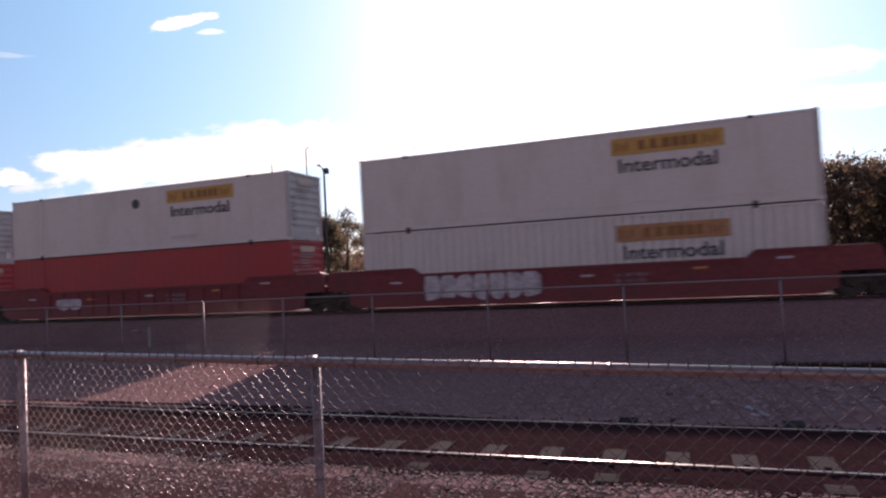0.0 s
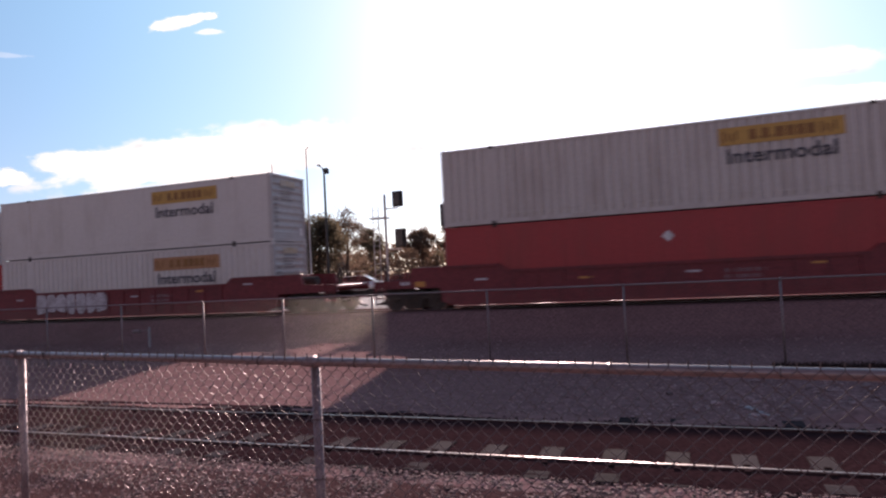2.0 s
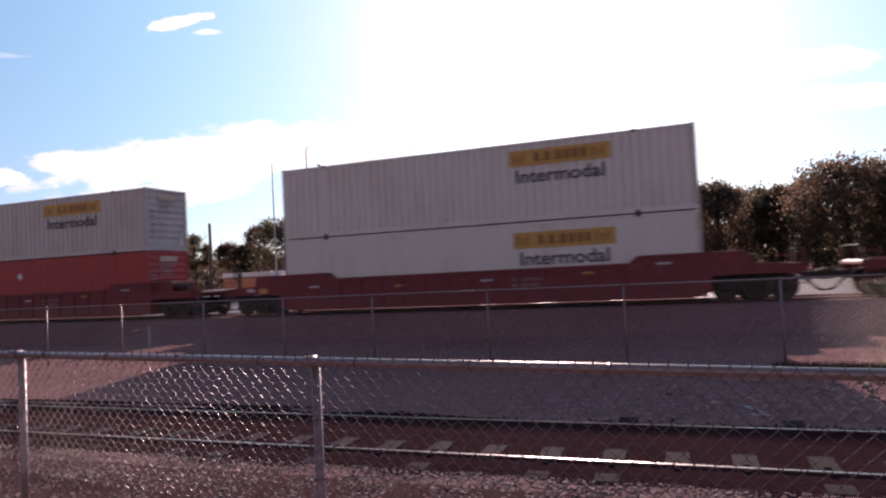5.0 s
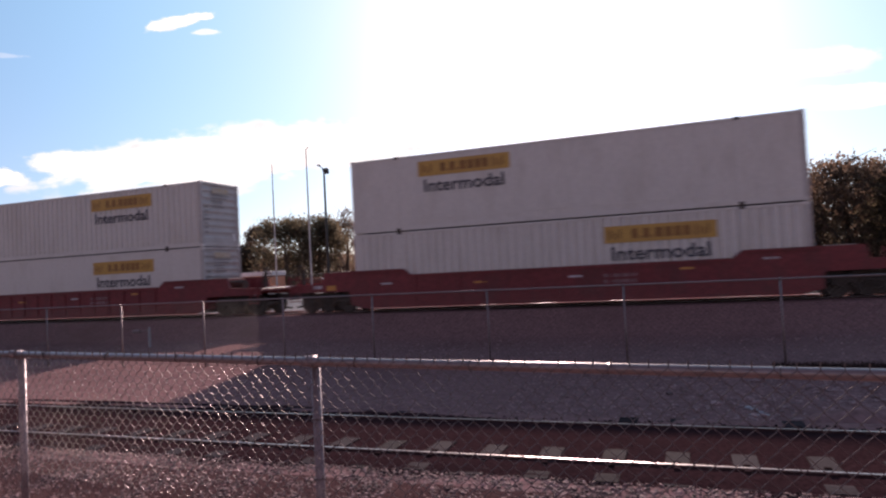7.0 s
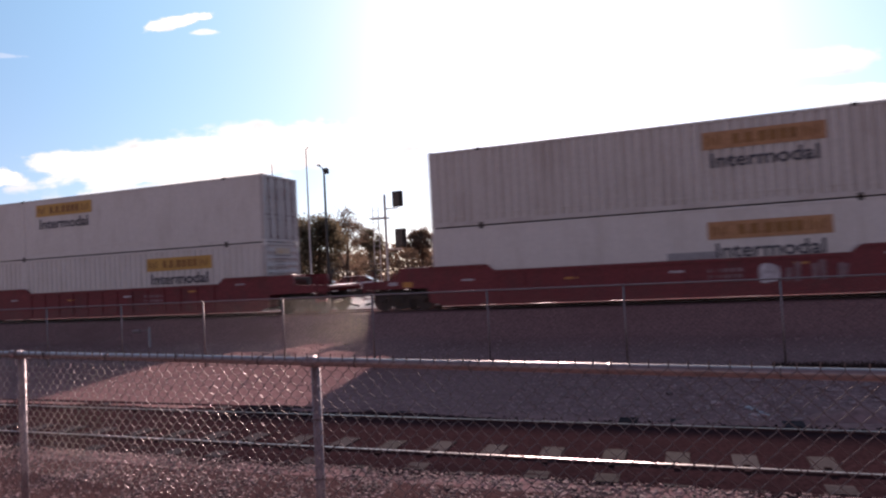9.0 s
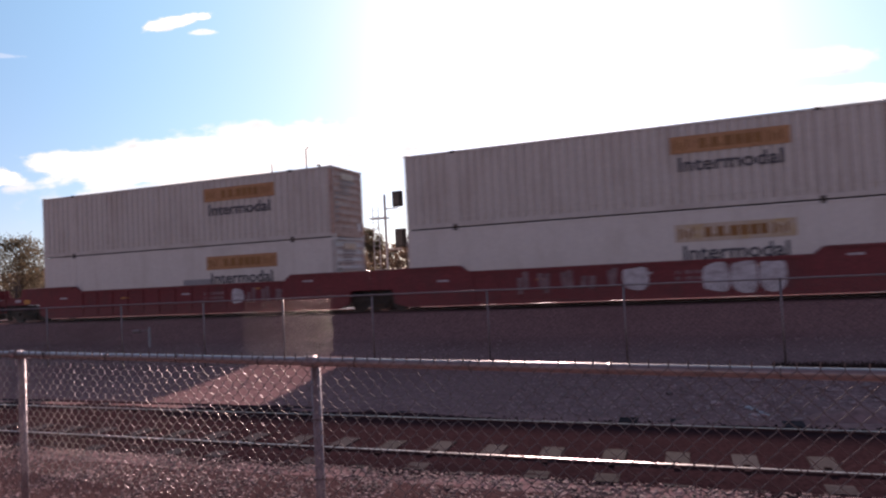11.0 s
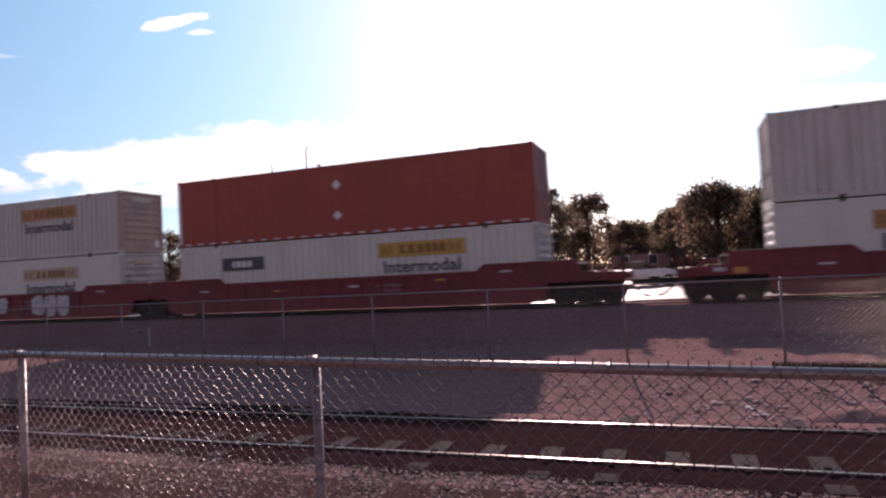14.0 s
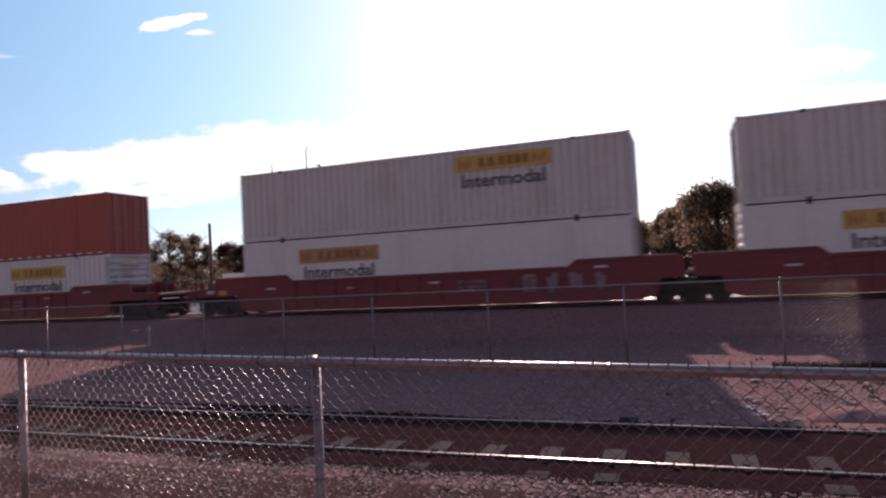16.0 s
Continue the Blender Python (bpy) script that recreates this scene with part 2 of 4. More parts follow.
def make_ground():
    xs = [-2500, -300, -100, -60] + [-45 + 0.45 * i for i in range(134)] + [40, 100, 300, 2500]
    ys = sorted(set([p[0] for p in PROFILE] + [round(4 + 0.4 * i, 2) for i in range(60)]))
    verts, faces = [], []
    for y in ys:
        for x in xs:
            dz = bumps(x, y)
            verts.append((x, y, ground_z(y) + dz))
    n = len(xs)
    for j in range(len(ys) - 1):
        for i in range(n - 1):
            faces.append((j * n + i, j * n + i + 1, (j + 1) * n + i + 1, (j + 1) * n + i))
    g = raw("ground", verts, faces, "ground", smooth=True)
    tagged(g, "stony pinkish-brown railway ground with scattered ballast", "ground", kind="structure")


make_ground()


# the paved yard beyond the train, where the cars stand
def make_yard():
    ys = [29.6, 32.0, 36.0, 40.0, 46.0, 52.0, 60.0]
    xs = [-80 + 5 * i for i in range(24)]
    verts = [(x, y + 0.4 * noise.noise(Vector((x * 0.3, y, 2))), ground_z(y) + 0.03) for y in ys for x in xs]
    n = len(xs)
    faces = [(j * n + i, j * n + i + 1, (j + 1) * n + i + 1, (j + 1) * n + i) for j in range(len(ys) - 1) for i in range(n - 1)]
    ob = raw("pavement", verts, faces, "paving", smooth=True)
    tagged(ob, "worn grey paving of a yard, glaring in the sun", "pavement", kind="structure")


make_yard()


# ---- loose stones ----
def scatter(name, material, x0, x1, y0, y1, count, small, large, seed, label, keep=None):
    rng = np.random.RandomState(seed)
    g = (1 + 5 ** 0.5) / 2
    ico = np.array([(-1, g, 0), (1, g, 0), (-1, -g, 0), (1, -g, 0), (0, -1, g), (0, 1, g), (0, -1, -g), (0, 1, -g), (g, 0, -1), (g, 0, 1), (-g, 0, -1), (-g, 0, 1)]) / 1.9
    tri = np.array([int(c, 36) for c in "0b5051017" "07a" "0ab" "159" "5b4" "ba2" "a76" "718" "394" "342" "326" "368" "389" "495" "24b" "62a" "867" "981"]).reshape(-1, 3)
    vs, fs, k = [], [], 0
    for _ in range(count):
        x, y = rng.uniform(x0, x1), rng.uniform(y0, y1)
        if keep and not keep(x, y):
            continue
        s = small + (large - small) * rng.rand() ** 2
        lift = bumps(x, y) if not 5.6 < y < 8.5 else 0.0
        size = np.array((s, s * rng.uniform(0.6, 1.0), s * rng.uniform(0.22, 0.6)))
        a = rng.uniform(0, 6.3)
        p = ico * rng.uniform(0.72, 1.18, (12, 1)) * size
        c, d = math.cos(a), math.sin(a)
        p = np.stack((p[:, 0] * c - p[:, 1] * d + x, p[:, 0] * d + p[:, 1] * c + y, p[:, 2] + ground_z(y) + lift + size[2] * 0.25), 1)
        vs.append(p)
        fs.append(tri + 12 * k)
        k += 1
    ob = raw(name, np.concatenate(vs).tolist(), np.concatenate(fs).tolist(), material)
    return tagged(ob, label, "stones", kind="stuff")


# the bed of the near track, dark with oil, laid on the ground
def make_track_bed():
    verts, faces = [], []
    xs = [-70 + 0.4 * i for i in range(251)]
    ys = [5.75, 6.0, 6.47, 7.2, 7.97, 8.1]
    for j, y in enumerate(ys):
        for x in xs:
            wob = 0.14 * noise.noise(Vector((x * 0.8, j * 3.0, 1.0))) if j in (0, 5) else 0
            bulge = 0.6 * min(1, max(0, (-2 - x) / 4)) if j == 5 else 0
            z = (ground_z(y) + (0.012 if 0 < j < 5 else -0.012)) if j < 5 else (0.128 if bulge < 0.3 else 0.125 - 0.04 * bulge) + 0.007 * noise.noise(Vector((x * 2.2, y * 2.2, 5)))
            verts.append((x, y + wob + bulge, z))
    n = len(xs)
    for j in range(len(ys) - 1):
        for i in range(n - 1):
            faces.append((j * n + i, j * n + i + 1, (j + 1) * n + i + 1, (j + 1) * n + i))
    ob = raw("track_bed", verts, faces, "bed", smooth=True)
    tagged(ob, "dark oily ballast bed under the near railway track", "track bed", kind="structure")


make_track_bed()


# coarse earth between the near fence and the track, under its gravel
def make_gravel_bed():
    xs, ys = [-45 + 0.45 * i for i in range(72, 110)], [4.2, 4.4, 4.8, 5.0, 5.2, 5.6, 5.82]
    verts = [(x, y + (0.12 * noise.noise(Vector((x * 1.7, y, 7))) if y in (4.2, 5.82) else 0), ground_z(y) + bumps(x, y) + (0.006 if 4.2 < y < 5.82 else -0.02)) for y in ys for x in xs]
    n = len(xs)
    faces = [(j * n + i, j * n + i + 1, (j + 1) * n + i + 1, (j + 1) * n + i) for j in range(len(ys) - 1) for i in range(n - 1)]
    tagged(raw("gravel_bed", verts, faces, "earth", smooth=True), "dark gritty earth under loose gravel", "ground", kind="structure")


make_gravel_bed()


# a low mound of stony dirt beyond the near track
def make_mound():
    bm = bmesh.new()
    rings, around = 9, 36
    rows = []
    for i in range(rings + 1):
        r = i / rings
        row = []
        for k in range(around):
            a = 2 * math.pi * k / around
            reach = 1 + 0.16 * noise.noise(Vector((math.cos(a) * 1.6, math.sin(a) * 1.6, 4)))
            x, y = 0.86 * r * reach * math.cos(a), 0.62 * r * reach * math.sin(a)
            z = 0.56 * (1 - r * r) ** 0.4 + 0.05 * noise.noise(Vector((x * 3, y * 3, 1))) * (1 - r) + 0.02 * noise.noise(Vector((x * 11, y * 11, 2)))
            row.append(bm.verts.new((x, y, z)))
        rows.append(row)
    for p, q in zip(rows, rows[1:]):
        for k in range(around):
            bm.faces.new((p[k], q[k], q[(k + 1) % around], p[(k + 1) % around]))
    bmesh.ops.remove_doubles(bm, verts=bm.verts[:], dist=0.001)
    ob = part("dirt_mound", bm, "ground", smooth=True)
    ob.matrix_world = pose(1.88, 8.93, -0.37)
    tagged(ob, "low mound of stony dirt beside the near track", "dirt mound")


make_mound()


# ---- tracks ----
def rail_mesh(x0, x1):
    """A flat-bottomed rail, its foot at z 0 and its head at 0.17."""
    half = [(0.0, 0.0), (0.07, 0.0), (0.07, 0.012), (0.018, 0.03), (0.010, 0.05), (0.010, 0.12), (0.035, 0.135), (0.036, 0.158), (0.026, 0.166)]
    ring = half[1:] + [(-y, z) for y, z in half[:0:-1]]
    bm = bmesh.new()
    a = [bm.verts.new((x0, y, z)) for y, z in ring]
    b = [bm.verts.new((x1, y, z)) for y, z in ring]
    n = len(ring)
    for i in range(n):
        bm.faces.new((a[i], a[(i + 1) % n], b[(i + 1) % n], b[i]))
    bm.faces.new(a[::-1])
    bm.faces.new(b)
    return bm


def head_mesh(x0, x1):
    bm = bmesh.new()
    ring = [(-0.013, 0.165), (0.013, 0.165), (0.0125, 0.1690), (0.009, 0.170), (-0.009, 0.170), (-0.0125, 0.1690)]
    a = [bm.verts.new((x0, y, z)) for y, z in ring]
    b = [bm.verts.new((x1, y, z)) for y, z in ring]
    for i in range(6):
        bm.faces.new((a[i], a[(i + 1) % 6], b[(i + 1) % 6], b[i]))
    bm.faces.new(a[::-1])
    bm.faces.new(b)
    return bm


def make_track(y, z_top, x0, x1, tie_mat, label, tie_x0, tie_x1, lift):
    track = thing("railway_track", pose(0, y, z_top - 0.17), label, "railway track", kind="structure")
    for s in (-0.7525, 0.7525):
        bar = part("rail", rail_mesh(x0, x1), "rail", track)
        bar.location = (0, s, 0)
        part("rail_head", head_mesh(x0, x1), "railtop", bar, "polished running surface")
    bm = bmesh.new()
    # the top stands highest round the near rail's seat and sinks under the ballast elsewhere
    tops = [(-1.28, -0.016), (-1.10, -0.010), (-1.0, -0.022), (-0.84, -0.020), (-0.76, -0.004), (-0.70, 0.0), (-0.30, 0.0), (-0.20, -0.025), (0.5, -0.03), (0.7, -0.03), (0.95, -0.03), (1.28, -0.03)] if lift > 0.1 else [(-1.28, 0.0), (1.28, 0.0)]
    rows = [[bm.verts.new((x, y, z)) for x, z in ((-0.125, -0.16), (0.125, -0.16), (0.11, top), (-0.11, top))] for y, top in tops]
    for a, b in zip(rows, rows[1:]):
        for i in range(4):
            bm.faces.new((a[i], a[(i + 1) % 4], b[(i + 1) % 4], b[i]))
    bm.faces.new(rows[0][::-1])
    bm.faces.new(rows[-1])
    bmesh.ops.recalc_face_normals(bm, faces=bm.faces[:])
    tie = part("sleeper", bm, tie_mat, track)
    me = tie.data
    bm = bmesh.new()
    box(bm, -0.09, 0.09, -0.09, 0.09, 0.0, 0.014)
    box(bm, -0.03, 0.03, -0.105, -0.06, 0.0, 0.04)
    box(bm, -0.03, 0.03, 0.06, 0.105, 0.0, 0.04)
    plate = bpy.data.meshes.new("fastening")
    bm.to_mesh(plate)
    bm.free()
    plate.materials.append(M["bedstone"])
    rng = random.Random(5)
    x, first = tie_x0, True
    while x < tie_x1:
        ob = tie if first else place("sleeper", me, track)
        first = False
        ob.location = (x + rng.uniform(-0.03, 0.03), rng.uniform(-0.03, 0.03), lift + rng.uniform(-0.003, 0.004))
        ob.rotation_euler = (0, rng.uniform(-0.01, 0.01), rng.uniform(-0.012, 0.012))
        for s in (-0.7525, 0.7525):
            place("fastening", plate, ob).location = (0, s, -0.03 if lift > 0.1 else 0.0)
        x += 0.61
    return track


make_track(7.22, RAIL_Z, -70, 30, "concrete", "shining rails on grey concrete sleepers in dark ballast", -27.0, 9.0, 0.157)
make_track(TRAIN_Y, TRAIN_RAIL_Z, -140, 120, "wood", "main-line track under the passing goods train", -34.0, 18.0, 0.055)


# ---- chain-link fences ----
def mesh_sheet(length, height, pitch, wire, sides, z0, barbs, fine, squash):
    """Zigzag wires hooked into one another, along x from 0 to length; rounded at every knuckle where the eye passes near."""
    half = pitch / 2
    cols, rows = int(length / half), int(height / (half * squash))
    ring = [(math.cos(2 * math.pi * i / sides + math.pi / 4) * wire, math.sin(2 * math.pi * i / sides + math.pi / 4) * wire) for i in range(sides)]
    bends = (0.0, 0.10, 0.24, 0.50, 0.76, 0.90) if fine else (0.0,)
    vs, fs = [], []
    rng = np.random.RandomState(3)
    # a slack old mesh has rows of uneven height
    slack = [0.0 if squash == 1.0 else rng.normal() * 0.0036 for _ in range(rows + 2)]
    for c in range(cols):
        base, count = len(vs), 0
        sway = rng.uniform(-0.003, 0.003)
        for r in range(rows + 1):
            side = (r + c) % 2
            for k in (bends if rows * 0.45 < r < rows else (0.0,)):
                ease = 0.55 * k + 0.225 * (1 - math.cos(math.pi * k))
                at = side + (1 - 2 * side) * ease
                x = c * half + half * at
                y = -0.0035 * math.cos(math.pi * at) + sway
                z = z0 + (r + k) * half * squash + slack[r]
                for a, b in ring:
                    vs.append((x + a * 1.2, y + b, z + 0.5 * a * (1 if side else -1) * (1 if k else 0)))
                count += 1
        if barbs:
            side = (rows + c) % 2
            x = c * half + half * side
            for a, b in ring:
                vs.append((x + a + (0.002 if side else -0.002), b, z0 + rows * half * squash + 0.028))
            count += 1
        for r in range(count - 1):
            for i in range(sides):
                p, q = base + r * sides + i, base + r * sides + (i + 1) % sides
                fs.append((p, q, q + sides, p + sides))
    return vs, fs


def make_fence(m, xs, height, span, mesh_from, label, wire, sheets, barbs, group, rail_r=0.0205, post_r=0.030, wire_mat="wire", pitch=0.072, squash=1.0):
    fence = thing("chain_link_fence", m, label, "fence", group)
    bm = T((span[0], 0, height), (span[1], 0, height), rail_r, n=12)
    part("top_rail", bm, "pipe", fence, smooth=True)
    post = None
    for x in xs:
        if post is None:
            bm = T((0, 0.05, -0.25), (0, 0.05, height - 0.005), post_r, n=14)
            post = part("post", bm, "zinc", fence, smooth=True)
            cap = bmesh.new()
            tube(cap, (0, 0.05, height - 0.035), (0, 0.05, height + 0.012), post_r + 0.003, post_r * 0.8, n=14)
            tube(cap, (0, 0.05, height + 0.012), (0, 0.05, height + 0.026), post_r * 0.8, post_r * 0.3, n=14)
            tube(cap, (-0.03, 0.0, height), (0.03, 0.0, height), rail_r + 0.005, n=12)
            tube(cap, (0, 0.0, height), (0, 0.05, height + 0.01), 0.018, n=10)
            capo = part("post_cap", cap, "zinc", post, smooth=True)
            tie = bmesh.new()
            for k in range(4):
                z = height * (0.2 + 0.2 * k)
                tube(tie, (0, 0.05, z), (0, 0.05, z + 0.006), post_r + 0.004, n=12)
            tagged(part("tie_wire", tie, "wire", post), kind="stuff")
            post.location = (x, 0, 0)
        else:
            q = place("post", post.data, fence)
            q.location = (x, 0, 0)
            for ch in post.children:
                tagged(place(ch.name.split(".")[0], ch.data, q), kind=ch.get("kind", ""))
    for x0, x1, sides, fine in sheets:
        vs, fs = mesh_sheet(x1 - x0, height + (0.03 if barbs else -0.02) - mesh_from, pitch, wire, sides, mesh_from, barbs, fine, squash)
        sheet = raw("mesh", [(x + x0, y - 0.026, z) for x, y, z in vs], fs, wire_mat, fence, smooth=sides > 4)
        tagged(sheet, "woven galvanised wire mesh")
    # wires that bind the mesh to the rail
    bm = bmesh.new()
    x = span[0] + 0.3
    while x < span[1]:
        tube(bm, (x, -0.002, height), (x + 0.004, -0.002, height), rail_r + 0.003, n=10)
        x += 0.61
    tagged(part("rail_tie", bm, "wire", fence), kind="stuff")
    return fence


NEAR = pose(-1.763, 2.863, 0.131, 0, 0.16, -6.75)
make_fence(NEAR, (-7.581, -5.066, -2.552, -0.044, 2.462, 4.968, 7.474), 1.50, (-8.6, 8.6), 0.04, "galvanised chain-link fence with a round top rail", 0.0015, [(-8.6, -4.608, 3, False), (-4.608, 3.6, 5, True), (3.6, 8.6, 3, False)], True, "line-side fences", rail_r=0.022, post_r=0.024)
FAR = pose(-4.47, 15.0, -0.30, 0, 0, 0)
FAR_POSTS = [-14.46 - 3.05 * k for k in range(12, 0, -1)] + [-14.46, -11.40, -8.37, -5.73, -3.06, 0.0, 3.16, 6.29, 9.34, 12.39]
make_fence(FAR, FAR_POSTS, 1.84, (-52.0, 13.0), 0.03, "weathered chain-link fence along the main line", 0.0018, [(-52.0, -22.0, 3, False), (-22.0, 13.0, 4, False)],
           False, "line-side fences", 0.019, 0.027, "oldwire", 0.115, 0.90)


# ---- containers ----
CL, CW, CH = 16.154, 2.591, 2.896
LETTERS = {}


def word_mesh(text, width, cap):
    """Upright lettering in the x-z plane that faces -y, its left foot at the origin."""
    if text not in LETTERS:
        cu = bpy.data.curves.new("lettering", "FONT")
        cu.body, cu.offset, cu.size, cu.extrude = text, 0.018, 1.0, 0.0
        cu.resolution_u = 3
        ob = bpy.data.objects.new("lettering", cu)
        scene.collection.objects.link(ob)
        bpy.context.view_layer.update()
        me = bpy.data.meshes.new_from_object(ob.evaluated_get(bpy.context.evaluated_depsgraph_get()))
        bpy.data.objects.remove(ob)
        n = len(me.vertices)
        co = np.zeros(n * 3)
        me.vertices.foreach_get("co", co)
        co = co.reshape(-1, 3)
        tall = 0.70
        x = (co[:, 0] - co[:, 0].min()) / (co[:, 0].max() - co[:, 0].min()) * width
        z = co[:, 1] / tall * cap
        me.vertices.foreach_set("co", np.stack((x, np.zeros(n), z), 1).ravel())
        me.materials.clear()
        me.materials.append(M["ink"])
        me.update()
        LETTERS[text] = me
    return LETTERS[text]


KEPT = {}


def kept(key, build, material):
    """Alike pieces share one mesh."""
    key = (key, material)
    if key not in KEPT:
        bm = build()
        me = bpy.data.meshes.new(key[0] if isinstance(key[0], str) else key[0][0])
        bm.to_mesh(me)
        bm.free()
        me.materials.append(M[material])
        KEPT[key] = me
    return KEPT[key]


def corrugated(depth, pitch):
    """One long side wall, in the plane y 0, waves drawn into +y."""
    bm = bmesh.new()
    x, end = -CL / 2 + 0.16, CL / 2 - 0.16
    line = []
    while x < end - pitch:
        line += [(x, 0.0), (x + pitch * 0.62, 0.0), (x + pitch * 0.72, depth), (x + pitch * 0.90, depth)]
        x += pitch
    line += [(x, 0.0), (end, 0.0)]
    low = [bm.verts.new((a, b, 0.16)) for a, b in line]
    top = [bm.verts.new((a, b, CH - 0.1)) for a, b in line]
    for i in range(len(line) - 1):
        bm.faces.new((low[i], low[i + 1], top[i + 1], top[i]))
    return bm


def ribbed_end():
    """Front wall with level pressed ribs, facing +x in the plane x 0."""
    bm = bmesh.new()
    z, line = 0.16, []
    line.append((0.0, z))
    z += 0.25
    while z < CH - 0.3:
        line += [(0.0, z), (-0.035, z + 0.05), (-0.035, z + 0.17), (0.0, z + 0.22)]
        z += 0.31
    line.append((0.0, CH - 0.1))
    a = [bm.verts.new((x, -CW / 2 + 0.12, z)) for x, z in line]
    b = [bm.verts.new((x, CW / 2 - 0.12, z)) for x, z in line]
    for i in range(len(line) - 1):
        bm.faces.new((a[i], b[i], b[i + 1], a[i + 1]))
    return bm


def door_leaf():
    bm = B(-0.04, 0.0, 0.012, CW / 2 - 0.13, 0.17, CH - 0.12, bevel=0.008)
    for z in (0.45, 1.0, 1.55, 2.1):
        box(bm, -0.002, 0.012, 0.06, CW / 2 - 0.18, z, z + 0.28)
    return bm


def lock_rod():
    bm = bmesh.new()
    tube(bm, (0.045, 0, 0.12), (0.045, 0, CH - 0.1), 0.022, n=8)
    for z in (0.22, 0.95, 1.9, 2.7):
        box(bm, 0.0, 0.06, -0.05, 0.05, z, z + 0.05)
    box(bm, 0.05, 0.075, -0.02, 0.30, 1.16, 1.20)
    return bm


def casting():
    return B(-0.085, 0.085, -0.081, 0.081, 0.0, 0.118, bevel=0.008)


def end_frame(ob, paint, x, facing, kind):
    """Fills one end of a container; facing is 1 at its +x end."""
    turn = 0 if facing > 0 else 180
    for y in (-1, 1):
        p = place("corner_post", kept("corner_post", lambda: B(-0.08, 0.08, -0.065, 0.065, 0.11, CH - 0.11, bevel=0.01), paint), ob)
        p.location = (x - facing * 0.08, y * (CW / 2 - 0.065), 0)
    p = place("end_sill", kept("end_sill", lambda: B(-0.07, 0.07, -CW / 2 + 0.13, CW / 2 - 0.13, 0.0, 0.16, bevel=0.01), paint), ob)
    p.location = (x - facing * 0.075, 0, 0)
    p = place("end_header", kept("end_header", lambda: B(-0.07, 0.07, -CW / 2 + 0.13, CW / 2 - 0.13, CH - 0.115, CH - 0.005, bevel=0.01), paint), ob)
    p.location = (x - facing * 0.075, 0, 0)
    if kind == "doors":
        for s in (0, 180):
            d = place("door", kept("door", door_leaf, paint), ob)
            d.matrix_basis = pose(x - facing * 0.03, 0, 0, 0, 0, turn) @ (Matrix.Identity(4) if s == 0 else Matrix.Diagonal((1, -1, 1, 1)))
            for y in (0.32, 0.86):
                place("lock_rod", kept("lock_rod", lock_rod, "zinc"), d).location = (0, y, 0)
    else:
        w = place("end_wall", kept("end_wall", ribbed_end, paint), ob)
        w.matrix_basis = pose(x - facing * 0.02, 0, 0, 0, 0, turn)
        if kind == "vents":
            def sign():
                bm = B(0.0, 0.012, -0.55, 0.55, 2.42, 2.66)
                return bm
            s = place("marking_plate", kept("marking_plate", sign, "worn"), w)
            s.location = (0.004, 0, 0)

            def pad():
                return B(0.0, 0.03, 0.74, 1.0, 0.28, 0.62, bevel=0.006)
            place("document_box", kept("document_box", pad, "pale"), w).location = (0.003, 0, 0)

            def lines():
                bm = bmesh.new()
                rng = random.Random(8)
                for k in range(5):
                    z = 2.30 - 0.13 * k
                    box(bm, 0.0, 0.006, -0.60 + rng.uniform(0, 0.1), 0.30 + rng.uniform(-0.3, 0.3), z, z + 0.055)
                for k in range(7):
                    z = 1.75 - 0.19 * k
                    box(bm, 0.0, 0.006, -1.05, -0.80 + rng.uniform(-0.08, 0.10), z, z + 0.08)
                return bm
            tagged(place("faded_print", kept("faded_print", lines, "endmark"), w), kind="stuff").location = (0.001, 0, 0)


def logo(ob, x, shift, tail, panel):
    """Yellow panel with plain marks and the lettering below it, x at its left edge, shift in height."""
    z = 2.03 + shift
    y = -CW / 2 - 0.006
    p = place("yellow_panel", kept("yellow_panel", lambda: B(0, 3.63, 0, 0.006, 0, 0.58, bevel=0.001), panel), ob, {"yellow": "yellow panel with faded brown marks", "ochre": "faded orange panel with brown marks", "worn": "worn pale panel with yellow remains"}[panel])
    p.location = (x, y, z)

    def marks():
        bm = bmesh.new()
        at = 0.92
        for w in (0.20, 0.06, 0.22, 0.06, 0.26, 0.24, 0.24, 0.22):
            h = 0.10 if w < 0.1 else 0.34
            box(bm, at, at + w, -0.003, 0.0, 0.12, 0.12 + h)
            at += w + 0.055
        for a in (0.12, 2.95):
            for k in range(4):
                box(bm, a + 0.13 * k, a + 0.13 * k + 0.06, -0.003, 0.0, 0.10 + 0.05 * (k % 2), 0.46 - 0.05 * (k % 3))
        return bm
    tagged(place("faded_lettering", kept("faded_lettering", marks, "brown"), p), kind="stuff")
    t = place("lettering", word_mesh("Intermodal", 3.17, 0.47), ob, "dark lettering reading Intermodal")
    t.location = (x + 0.22, y - 0.002, z - 0.60)
    if tail:
        q = place("web_address_bar", kept("web_address_bar", lambda: B(0, 1.5, 0, 0.004, 0, 0.24), "pole"), ob)
        q.location = (x + 0.55 - 1.85, y, z - 0.62)


def diamond():
    bm = bmesh.new()
    prism(bm, [(-0.2, 0), (0, -0.2), (0.2, 0), (0, 0.2)], -0.004, 0.0)
    return bm


MOVERS = []                   # every thing of the train: the object, its place along the line at the start, y and z


